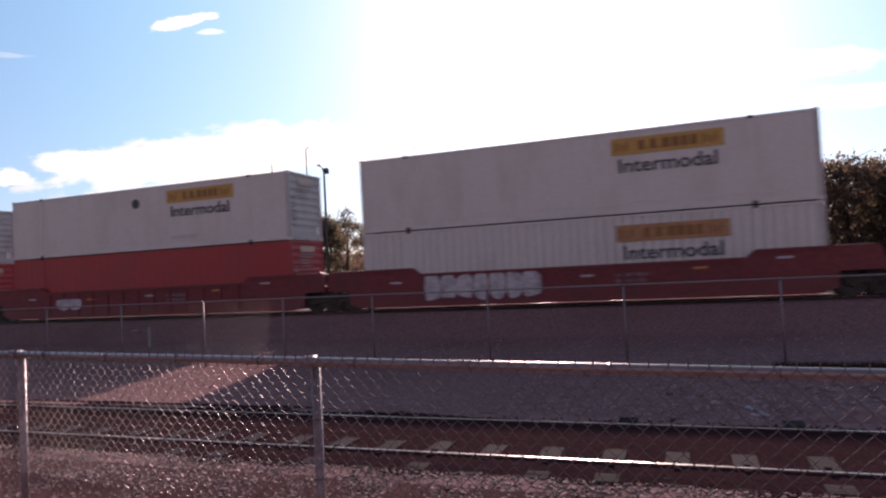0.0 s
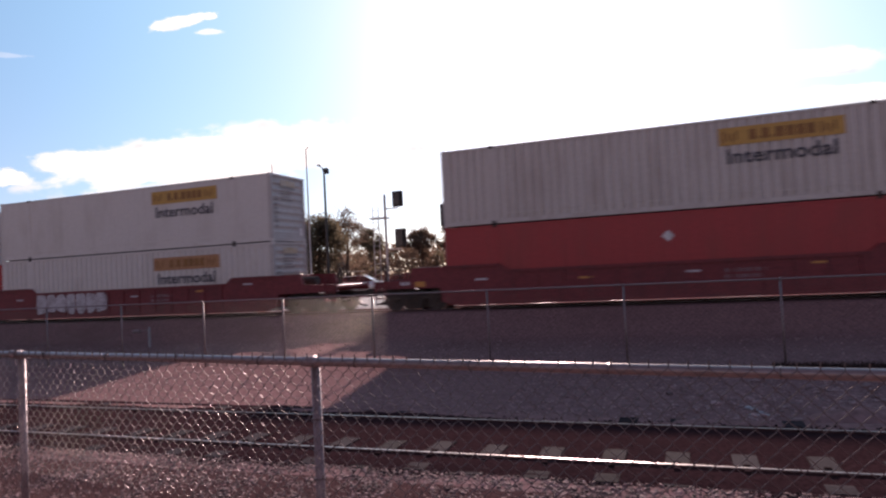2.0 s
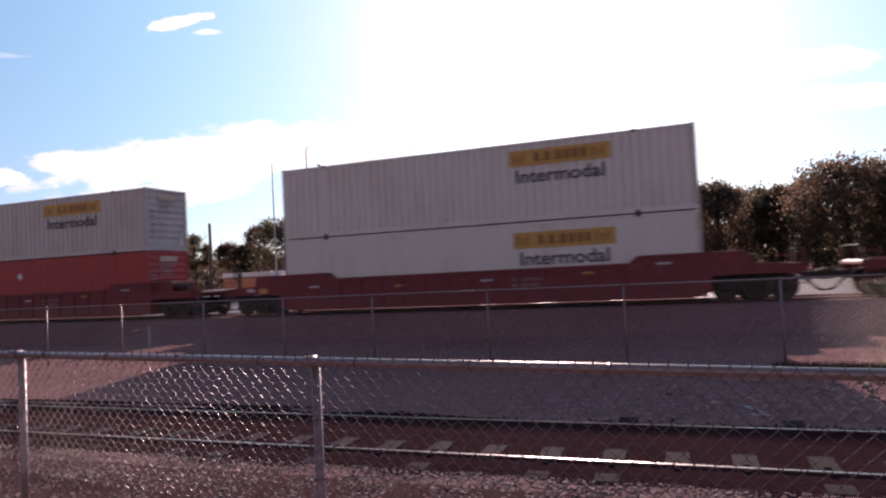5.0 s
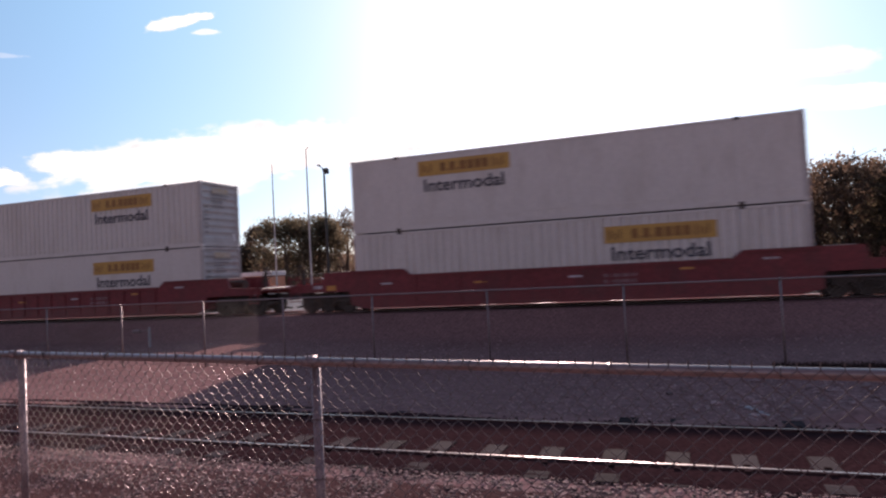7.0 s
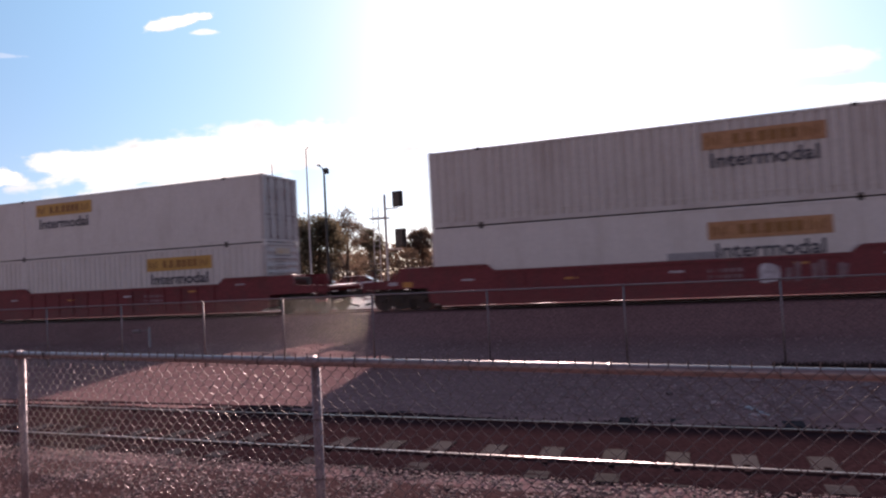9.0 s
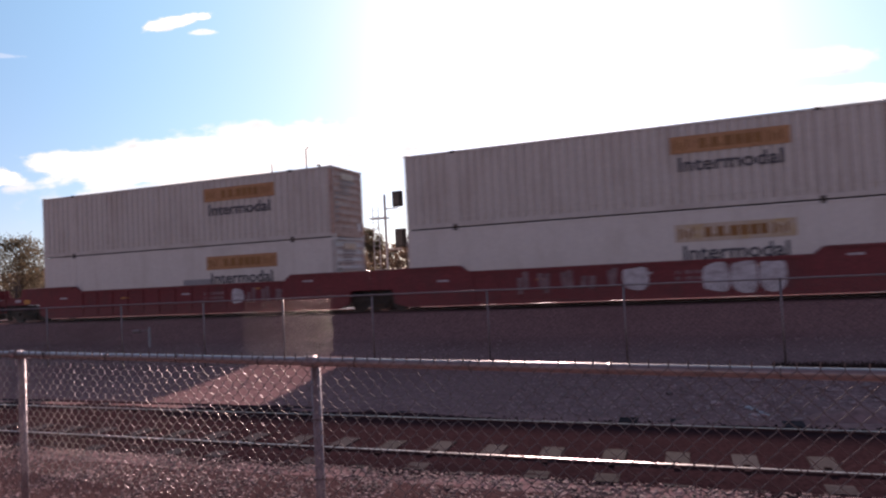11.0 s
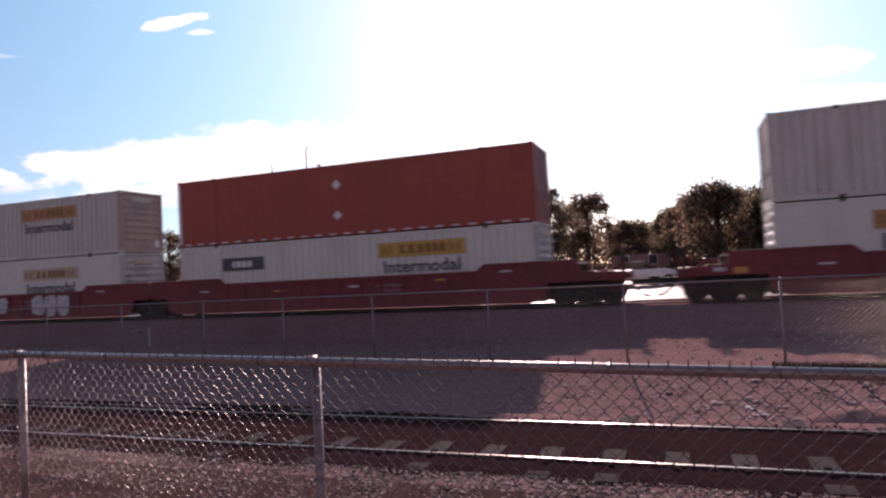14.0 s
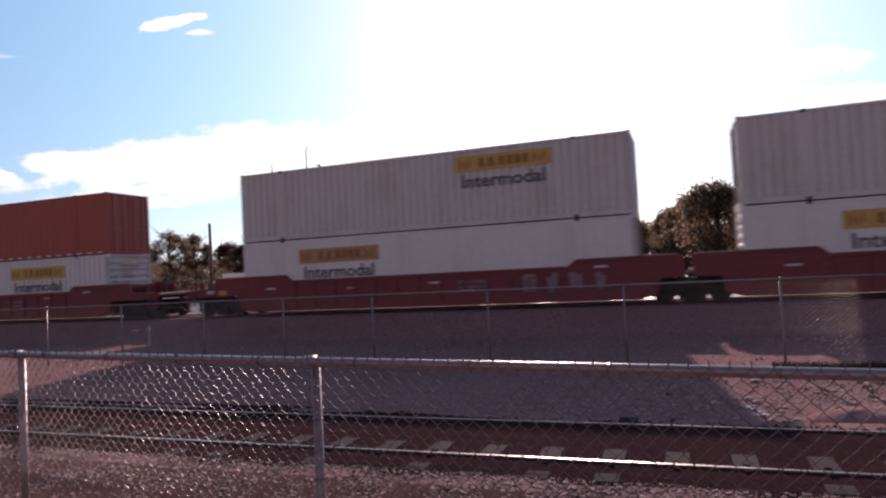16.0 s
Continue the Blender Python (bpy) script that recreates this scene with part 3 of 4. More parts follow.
def make_container(name_label, paint, right, z, ribs, ends, logo_x=None, logo_shift=0.0, tail=False, extras=(), panel="yellow", end_paint=None, far_paint=None):
    x0 = right - CL / 2
    ob = thing("shipping_container", pose(x0, TRAIN_Y, z), name_label, "container", "double-stacked containers")
    depth, pitch = ((0.055, 0.31) if ribs else (0.012, 0.41))
    wall = kept(("side_wall", ribs), lambda: corrugated(depth, pitch), paint)
    p = place("side_wall", wall, ob)
    p.location = (0, -CW / 2 + 0.012, 0)
    p = place("side_wall", wall, ob)
    p.matrix_basis = pose(0, CW / 2 - 0.012, 0, 0, 0, 180)
    for y in (-1, 1):
        q = place("top_rail", kept("top_rail", lambda: B(-CL / 2 + 0.16, CL / 2 - 0.16, -0.035, 0.035, CH - 0.105, CH - 0.015, bevel=0.008), paint), ob)
        q.location = (0, y * (CW / 2 - 0.036), 0)
        q = place("bottom_rail", kept("bottom_rail", lambda: B(-CL / 2 + 0.16, CL / 2 - 0.16, -0.05, 0.05, 0.01, 0.165, bevel=0.008), paint), ob)
        q.location = (0, y * (CW / 2 - 0.051), 0)
    place("roof", kept("roof", lambda: B(-CL / 2 + 0.15, CL / 2 - 0.15, -CW / 2 + 0.07, CW / 2 - 0.07, CH - 0.05, CH - 0.02), paint), ob)
    place("floor", kept("floor", lambda: B(-CL / 2 + 0.15, CL / 2 - 0.15, -CW / 2 + 0.1, CW / 2 - 0.1, 0.04, 0.14), "iron"), ob)
    for x, m in ((-CL / 2 + 0.085, paint), (CL / 2 - 0.085, paint), (-6.096, "iron"), (6.096, "iron")):
        for y in (-CW / 2 + 0.077, CW / 2 - 0.077):
            for zz in (-0.004, CH - 0.114):
                place("corner_casting", kept("corner_casting", casting, m), ob).location = (x, y, zz)
    q = place("rub_rail", kept("rub_rail", lambda: B(-CL / 2 + 0.17, CL / 2 - 0.17, -0.006, 0.01, 0.36, 0.40, bevel=0.002), paint), ob)
    q.location = (0, -CW / 2 + 0.008, 0)
    for x in (-6.096, 6.096):
        q = place("stacking_post", kept("stacking_post", lambda: B(-0.09, 0.09, -0.004, 0.03, 0.16, CH - 0.1, bevel=0.003), paint), ob)
        q.location = (x, -CW / 2, 0)
    # right-hand ends of white and grey containers are darker than their other walls
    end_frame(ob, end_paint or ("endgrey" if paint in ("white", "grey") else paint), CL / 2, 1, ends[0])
    end_frame(ob, far_paint or paint, -CL / 2, -1, ends[1])
    if logo_x is not None:
        logo(ob, logo_x + CL / 2, logo_shift, tail, panel)
    for kind, x, zz in extras:
        if kind == "diamond":
            q = place("placard", kept("placard", diamond, "pale"), ob, "pale diamond placard")
            q.location = (x + CL / 2, -CW / 2 - 0.003, zz)
        elif kind == "navy":
            q = place("navy_panel", kept("navy_panel", lambda: B(0, 2.1, 0, 0.006, 0, 0.55), "navy"), ob, "dark blue panel with pale marks")
            q.location = (x + CL / 2, -CW / 2 - 0.006, zz)

            def bars():
                bm = bmesh.new()
                for k, (a, w) in enumerate(((0.5, 0.16), (0.72, 0.22), (1.0, 0.22), (1.28, 0.22))):
                    box(bm, a, a + w, -0.003, 0.0, 0.14, 0.40)
                return bm
            tagged(place("faded_lettering", kept("pale_marks", bars, "pale"), q), kind="stuff")
        elif kind == "disc":
            q = place("round_mark", kept("round_mark", lambda: T((0, -0.004, 0), (0, 0, 0), 0.22, n=18), "ink"), ob)
            q.location = (x + CL / 2, -CW / 2 - 0.003, zz)
        elif kind == "tape":
            for k in range(24):
                q = place("reflective_tape", kept("reflective_tape", lambda: B(0, 0.30, 0, 0.003, 0, 0.055), "pale"), ob)
                q.location = (-CL / 2 + 0.35 + 0.66 * k, -CW / 2 - 0.005, 0.05)
        elif kind == "smudge":
            q = place("faded_marks", kept("faded_marks", lambda: B(0, 1.5, 0, 0.003, 0, 0.14), "grey"), ob)
            q.location = (x + CL / 2, -CW / 2 - 0.004, zz)
    MOVERS.append((ob, x0, TRAIN_Y, z))
    return ob


LOW, HIGH = 0.775, 3.695
UNITS = {  # right end of each stack at the start
    "Z": -34.75, "A": -15.26, "B": 4.24, "C": 28.05, "D": 51.5, "E": 75.1, "F": 98.8, "G": 118.15, "H": 137.65, "I": 161.4, "J": 180.85}
WHITE_L = "white steel container, yellow panel, dark lettering"


def make_containers():
    R = UNITS
    lg = -6.4
    make_container("plain pale grey steel container stacked on a red one", "white", R["Z"], HIGH, False, ("vents", "doors"))
    make_container("red-painted steel container low in a well car", "red", R["Z"], LOW, False, ("vents", "doors"))
    make_container(WHITE_L + ", stacked on red", "white", R["A"], HIGH, False, ("vents", "doors"), lg, 0, extras=[("disc", -8.2, 2.16), ("smudge", -6.2, 0.42)])
    make_container("plain red-painted steel container low in a well car", "red", R["A"], LOW, False, ("vents", "doors"))
    make_container(WHITE_L, "white", R["B"], HIGH, False, ("vents", "doors"), lg, 0)
    make_container(WHITE_L + ", in a well car", "white", R["B"], LOW, True, ("vents", "doors"), lg, -0.08, panel="ochre")
    make_container(WHITE_L + ", corrugated", "grey", R["C"], HIGH, True, ("vents", "doors"), lg, -0.05)
    make_container("red-painted steel container with pale diamond placards", "red", R["C"], LOW, False, ("vents", "doors"), extras=[("diamond", -8.15, 2.08), ("diamond", -8.15, 0.98)])
    make_container(WHITE_L, "white", R["D"], HIGH, True, ("vents", "doors"), lg, -0.02)
    make_container(WHITE_L + ", in a well car", "white", R["D"], LOW, False, ("vents", "doors"), lg, -0.09)
    make_container(WHITE_L + " towards its far end", "white", R["E"], HIGH, False, ("doors", "vents"), -13.25, 0.0)
    make_container(WHITE_L + ", in a well car", "white", R["E"], LOW, True, ("vents", "doors"), lg, -0.09)
    make_container(WHITE_L + ", ribbed all along", "grey", R["F"], HIGH, True, ("vents", "doors"), lg, -0.13, panel="ochre", end_paint="rusty")
    make_container(WHITE_L + ", grey address bar", "white", R["F"], LOW, False, ("vents", "doors"), lg, -0.18, True, panel="ochre")
    make_container(WHITE_L + ", ribbed", "grey", R["G"], HIGH, True, ("vents", "doors"), lg, -0.16, panel="ochre", end_paint="rusty")
    make_container(WHITE_L + ", in a graffitied well car", "white", R["G"], LOW, False, ("vents", "doors"), lg, -0.2, panel="worn")
    make_container("weathered orange-red steel container with two diamond placards", "rustred", R["H"], HIGH, False, ("doors", "vents"), extras=[("diamond", -8.13, 2.07), ("diamond", -8.13, 0.83), ("tape", 0, 0)], far_paint="pale")
    make_container(WHITE_L + ", dark blue panel", "white", R["H"], LOW, True, ("vents", "doors"), lg, -0.11, extras=[("navy", -13.85, 1.75)])
    make_container(WHITE_L + ", faintly ribbed", "grey", R["I"], HIGH, True, ("vents", "doors"), lg, 0.0)
    make_container(WHITE_L + ", in a well car", "white", R["I"], LOW, False, ("doors", "vents"), -13.4, -0.15, panel="ochre")
    make_container("plain pale ribbed steel container", "grey", R["J"], HIGH, True, ("vents", "doors"))
    make_container(WHITE_L + ", in a well car", "white", R["J"], LOW, False, ("doors", "vents"), -13.3, -0.1)


make_containers()


# ---- well cars ----
WHEEL_R = 0.42
TURNERS = []                  # wheelsets: the object and its place in its car


def side_outline(l, r, low_right, low):
    """The side of a well, in x and z over the rail: deep in the middle, raised at its ends, stepped down over the bogies."""
    c = CL / 2
    lo = 1.35 if l > c + 2 else l - c - 0.12
    ro = 0.15 if low_right else (1.35 if r > c + 2 else r - c - 0.12)
    # where two wells share a bogie the deep part reaches out to its wheels
    dl, dr = (0.45 if l < c + 2 else 0.0), (0.45 if r < c + 2 else 0.0)
    return [(-l, 0.86), (-l, 1.14), (-c - lo - 0.12, 1.20), (-c - lo, 1.62), (-c + 2.15, 1.62), (-c + 2.45, 1.38), (c - 2.4, 1.38), (c - 2.1, 1.62),
            (c + ro, 1.62), (c + ro + 0.12, 1.20), (r, 1.14), (r, 0.86), (c + dr + 0.24, 0.84), (c + dr + 0.14, 0.30), (c + dr - 0.4, low), (-c - dl + 0.4, low), (-c - dl - 0.14, 0.30), (-c - dl - 0.24, 0.84)]


def wheelset():
    bm = bmesh.new()
    for s in (-1, 1):
        tube(bm, (0, s * 0.69, 0), (0, s * 0.72, 0), WHEEL_R + 0.025, n=24)
        tube(bm, (0, s * 0.72, 0), (0, s * 0.82, 0), WHEEL_R, n=24)
        tube(bm, (0, s * 0.82, 0), (0, s * 0.90, 0), 0.14, 0.11, n=14)
        for k in range(5):
            a = k * 2 * math.pi / 5
            box(bm, math.cos(a) * 0.24 - 0.03, math.cos(a) * 0.24 + 0.03, s * 0.82, s * 0.826, math.sin(a) * 0.24 - 0.03, math.sin(a) * 0.24 + 0.03)
    tube(bm, (0, -0.8, 0), (0, 0.8, 0), 0.085, n=12)
    return bm


def frame_side():
    bm = bmesh.new()
    prism(bm, [(-1.15, 0.52), (-1.1, 0.62), (-0.7, 0.66), (-0.45, 0.80), (0.45, 0.80), (0.7, 0.66), (1.1, 0.62), (1.15, 0.52), (1.0, 0.36), (0.75, 0.34), (0.62, 0.46), (0.45, 0.42),
               (0.35, 0.22), (-0.35, 0.22), (-0.45, 0.42), (-0.62, 0.46), (-0.75, 0.34), (-1.0, 0.36)], -0.06, 0.06)
    return bm


def springs():
    bm = bmesh.new()
    for x in (-0.22, -0.07, 0.08, 0.22):
        for k in range(6):
            tube(bm, (x, 0, 0.30 + 0.05 * k), (x, 0, 0.325 + 0.05 * k), 0.065, n=8)
    return bm


def make_bogie(car, x):
    b = new("bogie")
    b.empty_display_size = 0.2
    b.parent = car
    b.location = (x, 0, 0)
    part("bolster", B(-0.2, 0.2, -1.1, 1.1, 0.48, 0.74, bevel=0.02), "iron", b)
    for s in (-1, 1):
        p = place("side_frame", kept("side_frame", frame_side, "iron"), b)
        p.location = (0, s * 0.98, 0)
        place("spring_pack", kept("spring_pack", springs, "iron"), p).location = (0, s * 0.08, 0.0)
    part("spring_plank", B(-0.34, 0.34, -0.94, 0.94, 0.055, 0.30, bevel=0.015), "iron", b)
    for dx in (-0.40, 0.40):
        beam = part("brake_beam", B(dx - 0.07, dx + 0.07, -0.74, 0.74, 0.085, 0.52, bevel=0.015), "iron", b)
        for y in (-0.76, 0.76):
            part("brake_shoe", B(dx - 0.09, dx + 0.09, y - 0.05, y + 0.05, 0.16, 0.58, bevel=0.01), "iron", beam)
    for dx in (-0.89, 0.89):
        w = place("wheelset", kept("wheelset", wheelset, "wheel"), b)
        TURNERS.append((w, dx))
    return b


def coupler(reach):
    def build():
        bm = B(0, reach, -0.09, 0.09, 0.62, 0.82, bevel=0.01)
        box(bm, reach - 0.1, reach + 0.26, -0.19, 0.19, 0.56, 0.90, bevel=0.03)
        return bm
    return build


def ladder():
    bm = bmesh.new()
    for x in (0, 0.42):
        box(bm, x - 0.02, x + 0.02, -0.02, 0.0, 0.45, 1.55)
    for k in range(4):
        box(bm, 0, 0.42, -0.025, -0.005, 0.5 + 0.3 * k, 0.53 + 0.3 * k)
    return bm


def grab_rail():
    bm = bmesh.new()
    tube(bm, (0, 0, 1.12), (0, 0, 1.62), 0.018, n=8)
    tube(bm, (0, 0, 1.62), (0, 2.3, 1.62), 0.018, n=8)
    tube(bm, (0, 2.3, 1.12), (0, 2.3, 1.62), 0.018, n=8)
    return bm


def lobe(seed, w, h):
    """One rounded spray-painted shape."""
    rng = random.Random(seed)
    if seed < 125 and seed > 90:
        # two rough upright bars
        bm = bmesh.new()
        for k in range(2):
            x, top, foot = (0.26 * k - 0.13 + rng.uniform(-0.05, 0.05)) * w, rng.uniform(0.15, 0.5) * h, -rng.uniform(0.2, 0.5) * h
            lean = rng.uniform(-0.10, 0.10) * w
            a = [(x + lean - 0.12 * w, foot), (x + lean + 0.10 * w, foot * 0.9), (x + 0.14 * w, top), (x - 0.02 * w, top * 1.12), (x - 0.12 * w, top * 0.95)]
            prism(bm, a, -0.003 - 0.0012 * k, 0.0)
        return bm
    w, h, n, ring = w * rng.uniform(0.85, 1.1), h * rng.uniform(0.85, 1.05), 16, []
    for i in range(n):
        a = 2 * math.pi * i / n
        c, t = math.cos(a), math.sin(a)
        ring.append((0.5 * w * math.copysign(abs(c) ** 0.6, c), 0.5 * h * math.copysign(abs(t) ** 0.6, t) * (1 + 0.12 * math.sin(3 * a + seed))))
    bm = prism(bmesh.new(), ring, -0.004, 0.0)
    box(bm, -0.16 * w, -0.10 * w, -0.007, -0.0045, -0.2 * h, 0.25 * h)
    return bm


def make_car(key, left_reach, right_reach, left_joint, right_joint, paint="maroon", art=()):
    x0 = UNITS[key] - CL / 2
    l, r = CL / 2 + left_reach, CL / 2 + right_reach
    car = thing("well_car", pose(x0, TRAIN_Y, TRAIN_RAIL_Z), "dark maroon steel well car carrying two stacked containers", "railway wagon", "train of well cars")
    for s in (-1, 1):
        bm = prism(bmesh.new(), side_outline(l, r, key == "C", 0.15 if s < 0 else 0.21), -0.05, 0.05)
        side = part("side_sill", bm, paint, car)
        side.location = (0, s * (CW / 2 + 0.10), 0)
        face = s * 0.05
        bm = bmesh.new()
        y0, y1 = (face - 0.045, face - 0.001) if s < 0 else (face + 0.001, face + 0.045)
        box(bm, -CL / 2 + 2.5, CL / 2 - 2.45, y0 - 0.02 * (s < 0), y1, 1.29, 1.40)
        box(bm, -CL / 2 + 1.4, CL / 2 - 1.4, y0 - 0.02 * (s < 0), y1, 0.155 if s < 0 else 0.215, 0.26)
        box(bm, -CL / 2 - 0.2, -CL / 2 + 2.1, y0 - 0.02 * (s < 0), y1, 1.54, 1.635)
        box(bm, CL / 2 - 2.05, CL / 2 + 0.2, y0 - 0.02 * (s < 0), y1, 1.54, 1.635)
        part("flange", bm, paint, side)
        for k in range(13):
            x = -CL / 2 + 2.6 + k * (CL - 5.2) / 12
            q = place("rib", kept(("rib", s), lambda: B(-0.04, 0.04, y0, y1, 0.26, 1.29), paint), side)
            q.location = (x, 0, 0)
        if s < 0:
            for k, (x, z) in enumerate(((-6.9, 1.05), (-3.1, 0.95), (0.4, 1.0), (4.1, 1.1), (6.6, 1.3))):
                q = place("reflector", kept("reflector", lambda: B(0, 0.46, -0.004, 0, 0, 0.07), "amber" if k % 2 else "graffiti"), side)
                q.location = (x, face, z)
            if left_joint == "coupled":
                q = place("warning_plate", kept("warning_plate", lambda: B(0, 0.42, -0.006, 0, 0, 0.20, bevel=0.002), "amber"), side, "amber plate")
                q.location = (-CL / 2 - 1.25, face - 0.001, 0.90)
                q = place("marking_plate", kept("side_plate", lambda: B(0, 0.38, -0.006, 0, 0, 0.13, bevel=0.002), "graffiti"), side, "pale plate")
                q.location = (-CL / 2 - 1.85, face - 0.001, 0.98)
            bm = bmesh.new()
            rng = random.Random(len(key) + ord(key[0]))
            for row in range(2):
                at = 1.6
                for k in range(7):
                    w = rng.uniform(0.06, 0.16)
                    box(bm, at, at + w, -0.004, 0.0, 0.0 - 0.2 * row, 0.12 - 0.2 * row)
                    at += w + 0.06
            q = tagged(part("stencilled_marks", bm, "faded", side), kind="stuff")
            q.location = (0, face, 0.95)
            for seed, count, x, z, w, h in art:
                for k in range(count):
                    q = part("graffiti", lobe(seed * 10 + k, w, h), "faded" if 90 < seed * 10 + k < 125 else "graffiti", side, "pale grey spray-painted shape")
                    q.location = (x + k * w * 0.98, face - 0.046, z)
    part("well_floor", B(-CL / 2 - 0.1, CL / 2 + 0.1, -CW / 2 + 0.02, CW / 2 - 0.02, 0.166, 0.176), paint, car)
    for s, reach, joint in ((-1, l, left_joint), (1, r, right_joint)):
        a, b = sorted((s * (CL / 2 + 0.12), s * reach))
        part("end_deck", B(a, b, -CW / 2 - 0.04, CW / 2 + 0.04, 1.00, 1.10, bevel=0.01), paint, car)
        part("bulkhead", B(*sorted((s * (CL / 2 + 0.13), s * (CL / 2 + 0.22))), -CW / 2 - 0.03, CW / 2 + 0.03, 0.30, 1.62, bevel=0.01), paint, car)
        if joint == "coupled":
            make_bogie(car, s * (CL / 2 + 1.52))
            c = part("coupler", coupler(3.68 - left_reach)(), "iron", car)
            c.matrix_basis = pose(s * reach, 0, 0, 0, 0, 0 if s > 0 else 180)
            hose = bmesh.new()
            pts = [(0.1, -0.3, 0.62), (0.28, -0.28, 0.40), (0.46, -0.22, 0.24), (0.68, -0.1, 0.20)]
            for p, q in zip(pts, pts[1:]):
                tube(hose, p, q, 0.04, n=8)
            part("air_hose", hose, "rubber", car).matrix_basis = pose(s * reach, 0, 0, 0, 0, 0 if s > 0 else 180)
            for y in (-1, 1):
                q = place("ladder", kept("ladder", ladder, paint), car)
                q.matrix_basis = pose(s * (reach - 0.5) - (0.42 if s < 0 else 0), y * (CW / 2 + 0.17), 0, 0, 0, 0)
            q = place("hand_rail", kept("hand_rail", grab_rail, "iron"), car)
            q.location = (s * (reach - 0.06), -1.15, 0)
            part("walkway", B(*sorted((s * (reach - 0.62), s * (reach - 0.03))), -1.25, 1.25, 1.104, 1.135, bevel=0.006), "railtop", car, "worn bright steel grating")
            # bright plate added at sill height to catch the sun's glint
            part("step_plate", B(*sorted((s * (CL / 2 + 0.30), s * (CL / 2 + 1.2))), -1.28, -0.95, 1.625, 1.645, bevel=0.005), "railtop", car, "bright steel plate added to glint at the sill top")
            part("plate_bracket", B(*sorted((s * (CL / 2 + 0.32), s * (CL / 2 + 1.18))), -1.2, -1.1, 1.09, 1.63, bevel=0.005), paint, car)
            tank = part("air_reservoir", T((s * (CL / 2 + 0.5), -0.5, 1.32), (s * (CL / 2 + 1.6), -0.5, 1.32), 0.2, n=14), "iron", car)
            bm = bmesh.new()
            x = s * (reach - 0.12)
            rim = [Vector((x, -0.7 + 0.26 * math.cos(k * math.pi / 7), 1.75 + 0.26 * math.sin(k * math.pi / 7))) for k in range(14)]
            for k in range(14):
                tube(bm, rim[k], rim[(k + 1) % 14], 0.025, n=6)
            for k in (0, 5, 9):
                tube(bm, rim[k], Vector((x, -0.7, 1.75)), 0.018, n=6)
            part("brake_wheel", bm, "iron", car)
            part("brake_stand", B(*sorted((x - s * 0.06, x - s * 0.16)), -0.76, -0.64, 1.1, 1.82, bevel=0.008), "iron", car)
        else:
            # a bright plate stands in for the sun's glint on the sill's top edge
            part("step_plate", B(*sorted((s * (CL / 2 + 0.25), s * (reach - 0.2))), -1.38, -1.0, 1.622, 1.645, bevel=0.005), "railtop", car, "bright steel plate added to glint at the sill top")
            part("plate_bracket", B(*sorted((s * (CL / 2 + 0.3), s * (reach - 0.25))), -1.2, -1.1, 1.09, 1.623, bevel=0.005), paint, car)
            if s > 0:
                make_bogie(car, CL / 2 + 1.67)
    MOVERS.append((car, x0, TRAIN_Y, TRAIN_RAIL_Z))


make_car("Z", 1.4, 1.6, "joined", "joined")
make_car("A", 1.6, 1.6, "joined", "joined", art=((15, 2, -4.6, 0.80, 0.8, 0.5),))
make_car("B", 1.6, 3.0, "joined", "coupled", art=((4, 7, -5.15, 0.86, 0.65, 1.0),))
make_car("C", 3.0, 3.0, "coupled", "coupled")
make_car("D", 3.0, 3.0, "coupled", "coupled")
make_car("E", 3.0, 3.0, "coupled", "coupled")
make_car("F", 3.0, 1.6, "coupled", "joined", art=((9, 4, 3.4, 0.85, 0.7, 0.7),))
make_car("G", 1.6, 1.6, "joined", "joined", art=((12, 6, -3.6, 0.88, 0.8, 0.85), (13, 3, 2.85, 0.80, 0.85, 1.05)))
make_car("H", 1.6, 3.0, "joined", "coupled")
make_car("I", 3.0, 1.5, "coupled", "joined", art=((10, 4, 4.3, 0.88, 0.85, 0.8),))
make_car("J", 1.6, 1.6, "joined", "joined")


